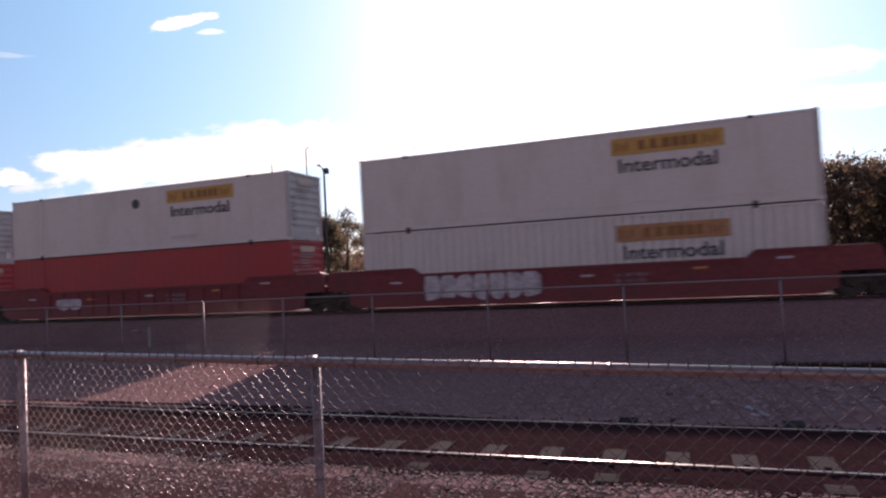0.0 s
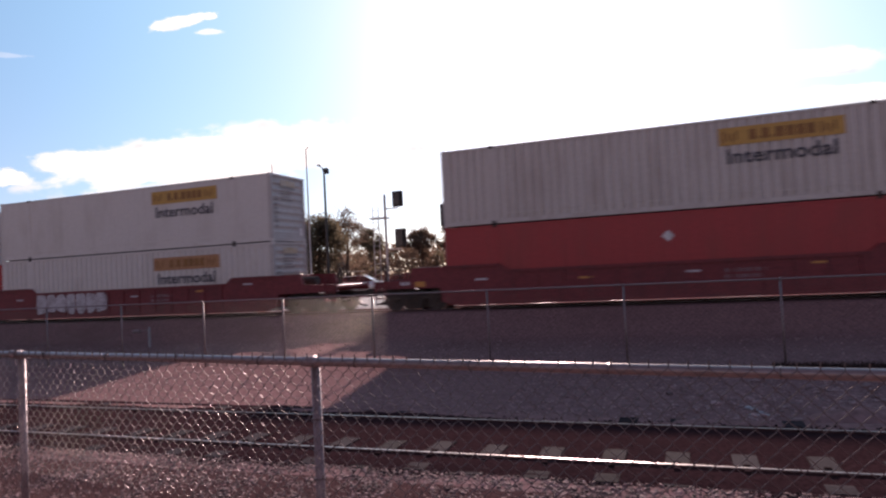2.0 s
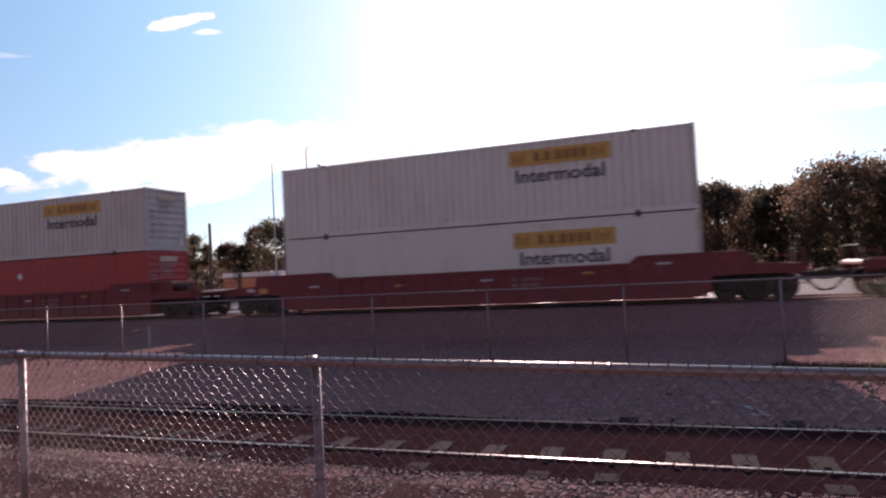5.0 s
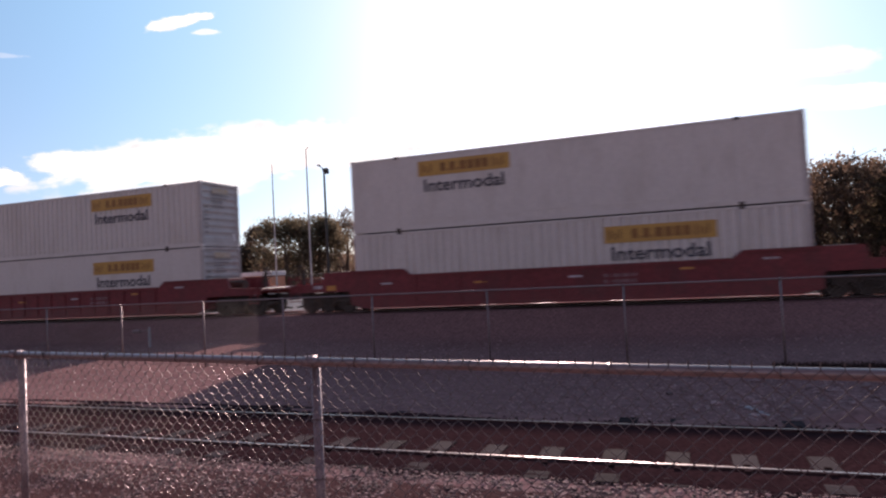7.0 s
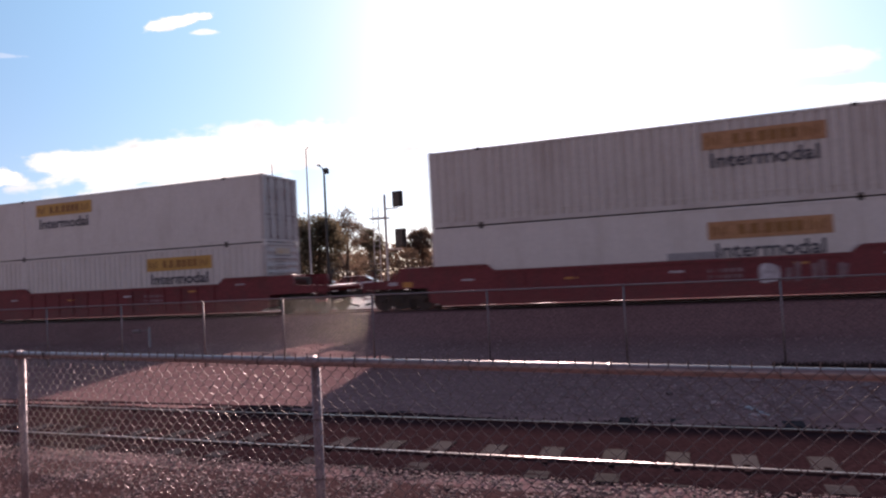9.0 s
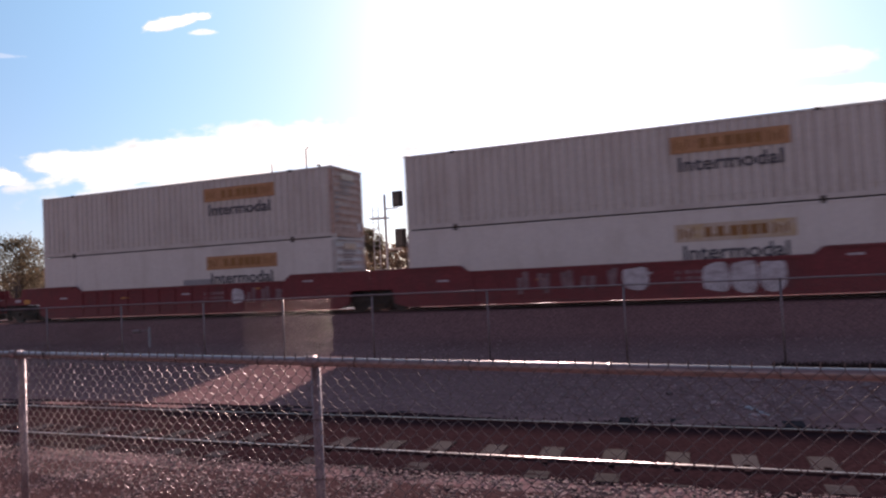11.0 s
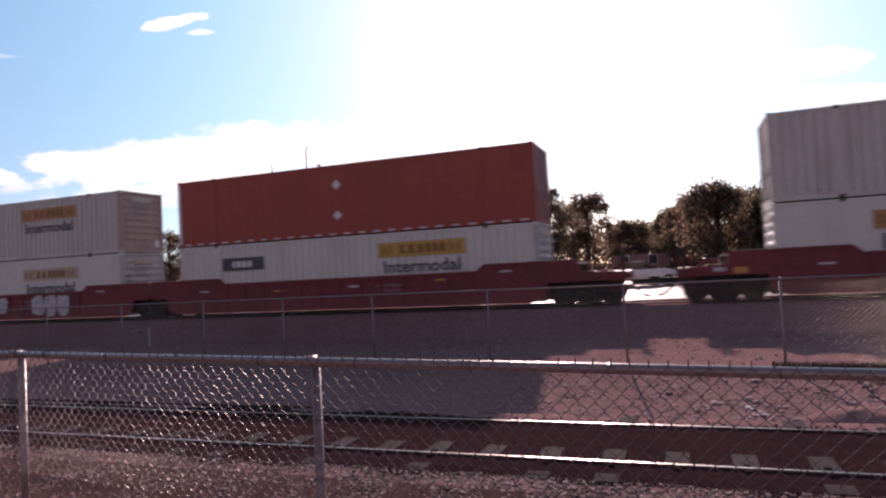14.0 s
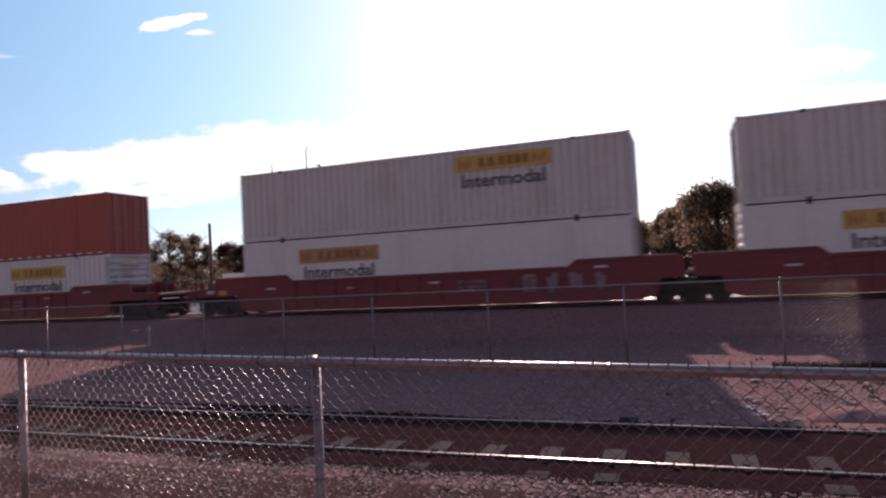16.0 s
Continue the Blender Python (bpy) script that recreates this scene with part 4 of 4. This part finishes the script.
# ---- trees ----
def make_tree(x, y, height, half, seed, leaf, leaves=2600, low=0.18, label="leafy broad-crowned tree, backlit by the sun"):
    rng = np.random.RandomState(seed)
    z0 = ground_z(y)
    h = height - z0
    tree = thing("tree", pose(x, y, z0), label, "tree", "trees beyond the railway")
    bm = bmesh.new()
    r = 0.018 * h + 0.06
    p = Vector((0, 0, -0.2))
    stem = []
    for k in range(1, 5):
        q = Vector((rng.uniform(-0.25, 0.25) * k * 0.4, rng.uniform(-0.25, 0.25) * k * 0.4, h * 0.2 * k))
        tube(bm, p, q, r * (1.15 - 0.22 * k + 0.22), r * (1.15 - 0.22 * k), n=8, caps=False)
        stem.append(q.copy())
        p = q
    tips = []
    for k in range(11):
        base = stem[rng.randint(0, 4)]
        a = rng.uniform(0, 6.28)
        reach = half * rng.uniform(0.45, 0.9)
        top = Vector((math.cos(a) * reach, math.sin(a) * reach, min(h * 0.92, base.z + h * rng.uniform(0.08, 0.35))))
        midp = base.lerp(top, 0.5) + Vector((0, 0, 0.06 * h))
        tube(bm, base, midp, r * 0.42, r * 0.28, n=6, caps=False)
        tube(bm, midp, top, r * 0.28, r * 0.08, n=6, caps=False)
        tips.append(top)
        for j in range(2):
            e = midp.lerp(top, rng.uniform(0.2, 0.9))
            t2 = e + Vector((rng.uniform(-1, 1) * half * 0.35, rng.uniform(-1, 1) * half * 0.35, rng.uniform(0.0, 0.16) * h))
            tube(bm, e, t2, r * 0.16, r * 0.05, n=5, caps=False)
            tips.append(t2)
    part("trunk", bm, "bark", tree)
    # clumps of leaves round the limbs' ends and through an uneven crown
    full = low < 0.05
    tuft = (0.15, 0.30) if full else (0.10, 0.24)
    centres = [(np.array(t), rng.uniform(*tuft) * half + 0.12) for t in tips]
    for _ in range(78 if full else 34):
        a, u = rng.uniform(0, 6.28), rng.rand() ** 0.6
        zz = low + (1 - low) * rng.rand() ** 0.8
        wide = half * math.sqrt(max(0.05, 1 - ((zz - 0.52) / 0.56) ** 2))
        centres.append((np.array((math.cos(a) * wide * u, math.sin(a) * wide * u, h * zz * 0.95)), rng.uniform(*tuft) * half + 0.10))
    centres.append((np.array((rng.uniform(-0.2, 0.2) * half, 0, h * 0.93)), 0.2 * half))
    # a domed outline, uneven at the top
    domed = []
    for c, rad in centres:
        out = min(0.98, math.hypot(c[0], c[1]) / half)
        dome = h * (0.52 + 0.48 * math.sqrt(1 - out * out)) * rng.uniform(0.9, 1.0)
        domed.append((np.array((c[0], c[1], min(c[2], dome - 0.8 * rad))), rad))
    centres = domed
    pick = rng.randint(0, len(centres), leaves)
    vs, fs = [], []
    for i, c in enumerate(pick):
        mid, rad = centres[c]
        d = rng.normal(size=3)
        d *= rad * (rng.rand() ** 0.45 if i % 5 else rng.uniform(0.9, 1.7)) / np.linalg.norm(d)
        at = mid + d * np.array((1.15, 1.15, 0.85))
        at[2] = max(at[2], 0.2 + 0.3 * rng.rand())
        u, v = rng.normal(size=3), rng.normal(size=3)
        u /= np.linalg.norm(u)
        v -= u * (u @ v)
        v /= np.linalg.norm(v)
        s = rng.uniform(0.08, 0.20) if full else rng.uniform(0.07, 0.18)
        n = len(vs)
        vs += [tuple(at - u * s), tuple(at + v * s * 0.55), tuple(at + u * s), tuple(at - v * s * 0.55)]
        fs.append((n, n + 1, n + 2, n + 3))
    raw("crown", vs, fs, leaf, tree)
    return tree


# x, y, height and half width of each crown
TREES = [
    (-77.9, 70.0, 11.2, 5.2), (-69.4, 75.0, 10.2, 3.7), (-69.3, 80.0, 10.0, 2.6), (-67.0, 85.0, 8.7, 2.7), (-53.0, 70.0, 7.0, 1.6),
    (-41.2, 62.0, 9.4, 3.9), (-40.8, 75.0, 11.1, 3.3), (-47.7, 95.0, 10.0, 2.7), (-34.3, 85.0, 8.6, 2.8), (-31.4, 90.0, 10.4, 2.3),
    (-27.1, 90.0, 10.1, 3.2), (-23.8, 95.0, 9.8, 3.0), (-15.4, 80.0, 12.6, 2.8), (-10.5, 78.0, 10.8, 3.2), (-5.9, 100.0, 8.1, 4.1)]
TREES += [
    (-0.9, 80.0, 8.4, 2.5), (2.6, 60.0, 8.9, 3.0), (7.6, 62.0, 8.2, 2.6), (11.2, 55.0, 9.3, 4.0), (14.3, 52.0, 7.9, 2.3),
    (5.4, 68.0, 9.1, 3.0), (0.6, 72.0, 8.6, 2.6), (10.7, 64.0, 9.0, 2.7), (-6.6, 88.0, 7.8, 3.3), (14.4, 60.0, 9.2, 2.7),
    (-13.7, 88.0, 11.0, 3.4), (-23.0, 84.0, 8.3, 3.0), (-39.6, 66.0, 9.6, 3.3), (-52.2, 72.0, 9.6, 2.6), (-93.0, 70.0, 10.9, 4.6)]
for i, (x, y, h, w) in enumerate(TREES):
    thin, middling = i in (6, 9, 10), i in (1, 2, 3, 4, 7, 8, 12, 13, 25, 28)
    make_tree(x, y, h, w, 20 + i, "dryleaf" if i % 5 in (1, 3) else "leaf", 5600 if thin else (8500 if middling else 10000), 0.2 if thin else (0.1 if middling else 0.02),
              "thin-leaved tree with light showing through" if thin else "leafy broad-crowned tree, backlit by the sun")


# far scrub that closes the view under the crowns
def make_scrub():
    rng = np.random.RandomState(77)
    vs, fs = [], []
    for _ in range(60000):
        x = rng.uniform(-150, 45)
        y = 112 + rng.uniform(-8, 8) + 0.02 * x
        top = (6.6 if x > -42 else 6.0) + 1.9 * noise.noise(Vector((x * 0.11, 0, 4))) + 0.9 * noise.noise(Vector((x * 0.5, 2, 4)))
        at = np.array((x, y, 0.6 + top * rng.rand() ** 0.8))
        u, v = rng.normal(size=3), rng.normal(size=3)
        u /= np.linalg.norm(u)
        v -= u * (u @ v)
        v /= np.linalg.norm(v)
        s = rng.uniform(0.18, 0.42)
        n = len(vs)
        vs += [tuple(at - u * s), tuple(at + v * s * 0.6), tuple(at + u * s), tuple(at - v * s * 0.6)]
        fs.append((n, n + 1, n + 2, n + 3))
    tagged(raw("scrub", vs, fs, "dryleaf"), "low scrub and bushes far beyond the railway", "bushes", kind="stuff")


make_scrub()


# ---- poles and signals ----
def make_mast(x, y, top, r, label):
    z0 = ground_z(y)
    m = thing("mast", pose(x, y, z0), label, "mast", "slender masts")
    part("shaft", T((0, 0, -0.1), (0, 0, top - z0), r, r * 0.45, n=10), "pole", m)
    part("base_plate", B(-0.2, 0.2, -0.2, 0.2, -0.05, 0.06, bevel=0.01), "concrete", m)
    return m


make_mast(-27.52, 40, 10.40, 0.075, "slender pale grey mast, very tall")
mast_b = make_mast(-24.64, 40, 11.20, 0.085, "slender pale grey mast with a short arm")
part("arm", T((0, 0, 10.62), (0.22, 0, 10.74), 0.03, n=8), "pole", mast_b)


def make_street_lamp():
    x, y = -23.26, 40.0
    z0 = ground_z(y)
    lampo = thing("street_lamp", pose(x, y, z0), "dark street lamp with two heads on a tall pole", "street lamp")
    part("pole", T((0, 0, -0.1), (0, 0, 9.1), 0.11, 0.07, n=12), "black", lampo)
    bm = bmesh.new()
    tube(bm, (0, 0, 8.7), (-0.12, 0, 9.15), 0.035, n=8)
    tube(bm, (-0.12, 0, 9.15), (-0.4, 0, 9.36), 0.035, n=8)
    part("arm", bm, "black", lampo)
    part("lamp_head", B(-0.5, -0.3, -0.12, 0.12, 9.33, 9.42, bevel=0.02), "black", lampo)
    part("floodlight", B(0.06, 0.34, -0.14, 0.14, 8.72, 9.12, bevel=0.03), "black", lampo)
    part("bracket", B(-0.02, 0.1, -0.04, 0.04, 8.86, 8.94), "black", lampo)


make_street_lamp()


def make_pole(x, y, top, r):
    z0 = ground_z(y)
    p = thing("utility_pole", pose(x, y, z0), "dark weathered timber pole", "utility pole")
    part("shaft", T((0, 0, -0.1), (0, 0, top - z0), r, r * 0.75, n=12), "timber", p)
    part("cap", T((0, 0, top - z0), (0, 0, top - z0 + 0.06), r * 0.8, r * 0.5, n=12), "black", p)


make_pole(-37.4, 45.0, 7.05, 0.15)


def make_signal(x, y, top, heads, ladder_on):
    z0 = ground_z(y)
    s = thing("railway_signal", pose(x, y, z0), "railway signal mast with hooded dark heads, seen from behind", "railway signal", "line-side signals")
    part("mast", T((0, 0, -0.1), (0, 0, top - z0), 0.065, n=12), "pole", s)
    part("footing", B(-0.35, 0.35, -0.35, 0.35, -0.2, 0.12, bevel=0.03), "concrete", s)
    for dx, z, w, h in heads:
        z -= z0
        part("bracket", B(min(0, dx), max(0, dx), -0.03, 0.03, z - h * 0.6, z - h * 0.6 + 0.06), "pole", s)
        hd = part("signal_head", B(dx - w / 2, dx + w / 2, -0.06, 0.02, z - h / 2, z + h / 2, bevel=0.03), "black", s, "dark backing board")
        bm = bmesh.new()
        for k in (-0.28, 0.28):
            tube(bm, (dx, 0.02, z + k * h), (dx, 0.34, z + k * h - 0.02), 0.12, 0.13, n=14, caps=False)
            tube(bm, (dx, 0.02, z + k * h), (dx, 0.05, z + k * h), 0.11, n=14)
        part("hood", bm, "black", hd)
        part("lamp_housing", B(dx - w * 0.3, dx + w * 0.3, -0.2, -0.06, z - h * 0.42, z + h * 0.42, bevel=0.02), "black", hd)
    if ladder_on:
        bm = bmesh.new()
        for dx in (-0.75, -0.4):
            tube(bm, (dx, 0, 0), (dx, 0, top - z0 - 0.6), 0.022, n=6)
        z = 0.3
        while z < top - z0 - 0.7:
            tube(bm, (-0.75, 0, z), (-0.4, 0, z), 0.014, n=6)
            z += 0.32
        part("ladder", bm, "pole", s)
        part("platform", B(-0.85, 0.15, -0.3, 0.3, top - z0 - 1.3, top - z0 - 1.24), "pole", s)


make_signal(-14.97, 32.0, 6.35, [(0.78, 6.05, 0.62, 0.85), (0.86, 3.95, 0.64, 1.0)], True)
make_signal(-16.22, 45.0, 7.1, [(0.0, 6.2, 0.75, 1.6)], False)


# ---- parked vehicles and huts beyond the train ----
def make_car_parked(x, y, turn, paint, label):
    z0 = ground_z(y)
    car = thing("parked_car", pose(x, y, z0, 0, 0, turn), label, "car", "parked cars")
    bm = bmesh.new()
    prism(bm, [(-2.25, 0.35), (-2.3, 0.7), (-2.2, 0.95), (-1.3, 1.0), (1.0, 1.02), (2.1, 0.85), (2.25, 0.6), (2.2, 0.33)], -0.88, 0.88)
    bmesh.ops.bevel(bm, geom=bm.edges[:], offset=0.05, segments=2, affect="EDGES")
    part("body", bm, paint, car, smooth=True)
    bm = bmesh.new()
    a = [(-1.9, 0.98), (-1.35, 1.44), (0.15, 1.47), (1.05, 1.0)]
    prism(bm, a, -0.74, 0.74)
    part("glasshouse", bm, "glass", car)
    bm = bmesh.new()
    prism(bm, [(-1.4, 1.43), (-1.3, 1.48), (0.1, 1.50), (0.2, 1.46)], -0.70, 0.70)
    part("roof", bm, paint, car)
    for wx in (-1.4, 1.4):
        for s in (-1, 1):
            w = part("wheel", T((wx, s * 0.72, 0.33), (wx, s * 0.90, 0.33), 0.33, n=18), "rubber", car)
            part("rim", T((wx, s * 0.895, 0.33), (wx, s * 0.915, 0.33), 0.21, n=14), "wheel", w)


for x, y, turn, paint, name in ((-11.0, 41, 12, "carwhite", "white"), (-14.8, 42, 8, "cardark", "dark"), (-7.2, 40, 10, "cardark", "dark"), (-2.4, 41, 5, "carwhite", "white"),
                                (-22.6, 44, 15, "carwhite", "white"), (-28.0, 47, 10, "carred", "red"), (-18.9, 45, 10, "cardark", "dark"), (2.4, 40, 0, "cardark", "dark"),
                                (10.6, 38, 95, "carwhite", "white"), (-52.0, 52, 10, "carwhite", "white"), (-58.0, 52, 10, "cardark", "dark")):
    make_car_parked(x, y, turn, paint, name + " saloon car parked beyond the railway")


def make_trailer():
    y = 45.0
    z0 = ground_z(y)
    t = thing("box_trailer", pose(-33.1, y, z0), "low salmon-orange box trailer with a white roof", "trailer")
    part("body", B(-2.3, 2.3, -1.0, 1.0, 0.55, 1.85, bevel=0.03), "orange", t)
    part("roof", B(-2.35, 2.35, -1.05, 1.05, 1.85, 2.20, bevel=0.02), "carwhite", t)
    for s in (-1, 1):
        part("wheel", T((0.2, s * 0.9, 0.33), (0.2, s * 1.08, 0.33), 0.33, n=16), "rubber", t)
    part("drawbar", B(2.3, 3.3, -0.05, 0.05, 0.5, 0.6), "iron", t)


make_trailer()


def make_standpipe():
    z0 = ground_z(19.8)
    s = thing("standpipe", pose(-19.5, 19.8, z0), "short pale standpipe with a small side valve", "standpipe")
    part("riser", T((0, 0, -0.1), (0, 0, 0.70), 0.055, n=12), "pole", s)
    part("cap", T((0, 0, 0.68), (0, 0, 0.76), 0.06, 0.04, n=12), "pole", s)
    part("branch", T((-0.72, 0, 0.60), (0, 0, 0.64), 0.025, n=10), "zinc", s)
    part("valve", T((-0.80, 0, 0.60), (-0.45, 0, 0.61), 0.075, n=10), "zinc", s)


make_standpipe()


def make_house(x, y, half, eave, ridge):
    z0 = ground_z(y)
    h = thing("house", pose(x, y, z0), "low far brown house with a gabled roof", "house")
    part("wall", B(-half, half, -3, 3, -0.2, eave, bevel=0.02), "gravel", h)
    bm = bmesh.new()
    for s in (-1, 1):
        a = [(s * (half + 0.4), eave - 0.15), (0, ridge), (0, ridge + 0.15), (s * (half + 0.4), eave)]
        prism(bm, a, -3.4, 3.4)
    part("roof", bm, "bark", h)
    for dx in (-1.6, 1.4):
        w = part("window", B(dx - 0.5, dx + 0.5, -3.05, -3.0, 1.0, 2.1), "pale", h)
        part("pane", B(dx - 0.43, dx + 0.43, -3.06, -3.045, 1.07, 2.03), "black", w)


make_house(-4.6, 78.0, 3.0, 2.2, 3.1)


# ---- clouds, far behind everything ----
def cloud_material(name, density, scale, ragged, seed):
    m = bpy.data.materials.new(name)
    m.use_nodes = True
    nt = m.node_tree
    nt.nodes.clear()
    out = nt.nodes.new("ShaderNodeOutputMaterial")
    co = nt.nodes.new("ShaderNodeTexCoord")
    mp = nt.nodes.new("ShaderNodeMapping")
    mp.inputs["Location"].default_value = (seed, seed * 0.7, 0)
    mp.inputs["Scale"].default_value = (scale, 1.0, scale * 2.0)
    nt.links.new(co.outputs["Object"], mp.inputs["Vector"])
    no = nt.nodes.new("ShaderNodeTexNoise")
    no.inputs["Scale"].default_value, no.inputs["Detail"].default_value, no.inputs["Roughness"].default_value = 1.0, 9, 0.58
    nt.links.new(mp.outputs[0], no.inputs["Vector"])
    # the body of the cloud thins out towards the rim of its sheet
    gm = nt.nodes.new("ShaderNodeMapping")
    gm.inputs["Location"].default_value, gm.inputs["Scale"].default_value = (-1, 0, -1), (2, 0, 2)
    nt.links.new(co.outputs["Generated"], gm.inputs["Vector"])
    gr = nt.nodes.new("ShaderNodeTexGradient")
    gr.gradient_type = "SPHERICAL"
    nt.links.new(gm.outputs[0], gr.inputs[0])
    ad = nt.nodes.new("ShaderNodeMath")
    ad.operation = "MULTIPLY_ADD"
    ad.inputs[1].default_value = ragged
    nt.links.new(no.outputs["Fac"], ad.inputs[0])
    nt.links.new(gr.outputs["Fac"], ad.inputs[2])
    ra = nt.nodes.new("ShaderNodeMapRange")
    ra.interpolation_type = "SMOOTHSTEP"
    ra.inputs[1].default_value, ra.inputs[2].default_value, ra.inputs[4].default_value = ragged * 0.62, ragged * 0.62 + 0.30, density
    nt.links.new(ad.outputs[0], ra.inputs[0])
    em = nt.nodes.new("ShaderNodeEmission")
    em.inputs["Color"].default_value, em.inputs["Strength"].default_value = (0.92, 1.0, 0.97, 1), 0.95
    sh = nt.nodes.new("ShaderNodeValToRGB")
    sh.color_ramp.elements[0].color, sh.color_ramp.elements[1].color = (0.92, 1.04, 0.99, 1), (0.61, 0.77, 0.75, 1)
    sh.color_ramp.elements[0].position, sh.color_ramp.elements[1].position = 0.50, 0.72
    nt.links.new(no.outputs["Fac"], sh.inputs[0])
    nt.links.new(sh.outputs[0], em.inputs["Color"])
    tr = nt.nodes.new("ShaderNodeBsdfTransparent")
    mx = nt.nodes.new("ShaderNodeMixShader")
    nt.links.new(ra.outputs[0], mx.inputs[0])
    nt.links.new(tr.outputs[0], mx.inputs[1])
    nt.links.new(em.outputs[0], mx.inputs[2])
    nt.links.new(mx.outputs[0], out.inputs["Surface"])
    M[name] = m


CLOUDS = []


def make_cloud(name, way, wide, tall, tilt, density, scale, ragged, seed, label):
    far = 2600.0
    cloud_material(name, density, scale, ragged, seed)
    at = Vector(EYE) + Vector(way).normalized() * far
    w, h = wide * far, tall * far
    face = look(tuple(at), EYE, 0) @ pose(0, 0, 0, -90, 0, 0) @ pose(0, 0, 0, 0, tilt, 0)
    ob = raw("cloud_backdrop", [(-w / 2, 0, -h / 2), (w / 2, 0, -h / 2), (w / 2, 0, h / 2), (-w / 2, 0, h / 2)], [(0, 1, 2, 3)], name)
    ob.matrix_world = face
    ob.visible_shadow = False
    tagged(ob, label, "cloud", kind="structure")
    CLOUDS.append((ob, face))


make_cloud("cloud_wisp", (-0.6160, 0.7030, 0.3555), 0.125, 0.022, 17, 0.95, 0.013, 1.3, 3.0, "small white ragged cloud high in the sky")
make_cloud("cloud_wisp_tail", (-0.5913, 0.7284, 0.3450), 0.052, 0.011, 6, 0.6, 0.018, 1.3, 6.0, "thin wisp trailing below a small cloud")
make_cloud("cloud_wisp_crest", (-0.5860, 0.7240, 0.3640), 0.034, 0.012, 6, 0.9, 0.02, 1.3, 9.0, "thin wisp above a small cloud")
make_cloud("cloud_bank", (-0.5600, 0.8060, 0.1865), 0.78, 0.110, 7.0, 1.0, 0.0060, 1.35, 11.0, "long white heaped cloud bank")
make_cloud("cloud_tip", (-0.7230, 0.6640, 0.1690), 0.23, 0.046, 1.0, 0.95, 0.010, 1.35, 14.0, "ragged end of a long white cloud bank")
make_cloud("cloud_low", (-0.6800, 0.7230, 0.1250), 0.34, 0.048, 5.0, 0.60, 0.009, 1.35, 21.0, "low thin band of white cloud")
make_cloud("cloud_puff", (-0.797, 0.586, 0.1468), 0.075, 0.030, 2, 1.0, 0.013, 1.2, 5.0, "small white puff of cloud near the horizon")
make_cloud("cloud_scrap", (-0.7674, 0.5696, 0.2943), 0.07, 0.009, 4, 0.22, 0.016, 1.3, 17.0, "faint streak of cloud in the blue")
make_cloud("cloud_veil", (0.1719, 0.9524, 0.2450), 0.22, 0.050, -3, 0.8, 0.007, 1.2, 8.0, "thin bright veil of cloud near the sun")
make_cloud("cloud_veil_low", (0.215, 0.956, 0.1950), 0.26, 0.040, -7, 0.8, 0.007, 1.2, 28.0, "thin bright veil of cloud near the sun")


# ---- loose stones, nearest first ----
scatter("gravel", "gravel", -9.5, 1.5, 3.9, 5.95, 30000, 0.008, 0.027, 1, "coarse brown gravel beside the near track")
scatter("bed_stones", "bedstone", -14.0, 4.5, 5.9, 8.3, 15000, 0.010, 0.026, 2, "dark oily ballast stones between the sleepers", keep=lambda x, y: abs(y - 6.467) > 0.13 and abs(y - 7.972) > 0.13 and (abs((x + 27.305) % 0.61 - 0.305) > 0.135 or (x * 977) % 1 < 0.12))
scatter("ballast_stones", "stone", -3.2, 7.0, 8.75, 14.9, 12000, 0.008, 0.045, 3, "pinkish ballast stones strewn on the ground")
scatter("scattered_stones", "stone", -18.0, -2.0, 8.7, 14.9, 2200, 0.010, 0.035, 6, "small stones on bare pinkish dirt")
scatter("line_side_stones", "stone", -30.0, 9.0, 15.1, 20.5, 5000, 0.014, 0.05, 4, "pinkish ballast stones strewn on the ground")


scatter("rocks", "stone", -0.5, 7.5, 9.6, 14.6, 230, 0.045, 0.12, 12, "larger loose rocks among the ballast")


scatter("pale_rocks", "pole", 0.75, 1.05, 10.9, 11.5, 9, 0.05, 0.11, 31, "a few pale broken rocks by the track")


def make_weeds():
    rng = np.random.RandomState(9)
    vs, fs = [], []
    for _ in range(14000):
        x = rng.uniform(1.6, 10) if rng.rand() < 0.96 else rng.uniform(-20, 9)
        y = 15.15 + rng.normal() * 0.15
        h = rng.uniform(0.03, 0.17)
        a = rng.uniform(0, 6.3)
        dx, dy = math.cos(a) * 0.006, math.sin(a) * 0.006
        lx, ly = rng.normal() * 0.03, rng.normal() * 0.03
        z = ground_z(y) - 0.02
        n = len(vs)
        vs += [(x - dx, y - dy, z), (x + dx, y + dy, z), (x + lx, y + ly, z + h)]
        fs.append((n, n + 1, n + 2))
    tagged(raw("weeds", vs, fs, "weed"), "dry weeds along the foot of the fence", "weeds", kind="stuff")


make_weeds()


# ---- what moves ----
SPEED = 10.18


def motions():
    times = [0.0, 1 / 30, 0.1, 0.2] + [0.5 * k for k in range(1, 32)] + [15.8, 15.9, 16 - 1 / 30, 16.0]
    for ob, x, y, z in MOVERS:
        walk(ob, [(t, pose(x - SPEED * t, y, z)) for t in times])
    step = 2 / 30
    turn = math.degrees(SPEED * step / WHEEL_R)
    for ob, dx in TURNERS:
        walk(ob, [(k * step, pose(dx, 0, WHEEL_R, 0, -turn * k, 0)) for k in range(241)])
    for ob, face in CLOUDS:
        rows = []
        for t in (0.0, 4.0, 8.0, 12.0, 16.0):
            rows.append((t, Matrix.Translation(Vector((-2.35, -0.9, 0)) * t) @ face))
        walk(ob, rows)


motions()
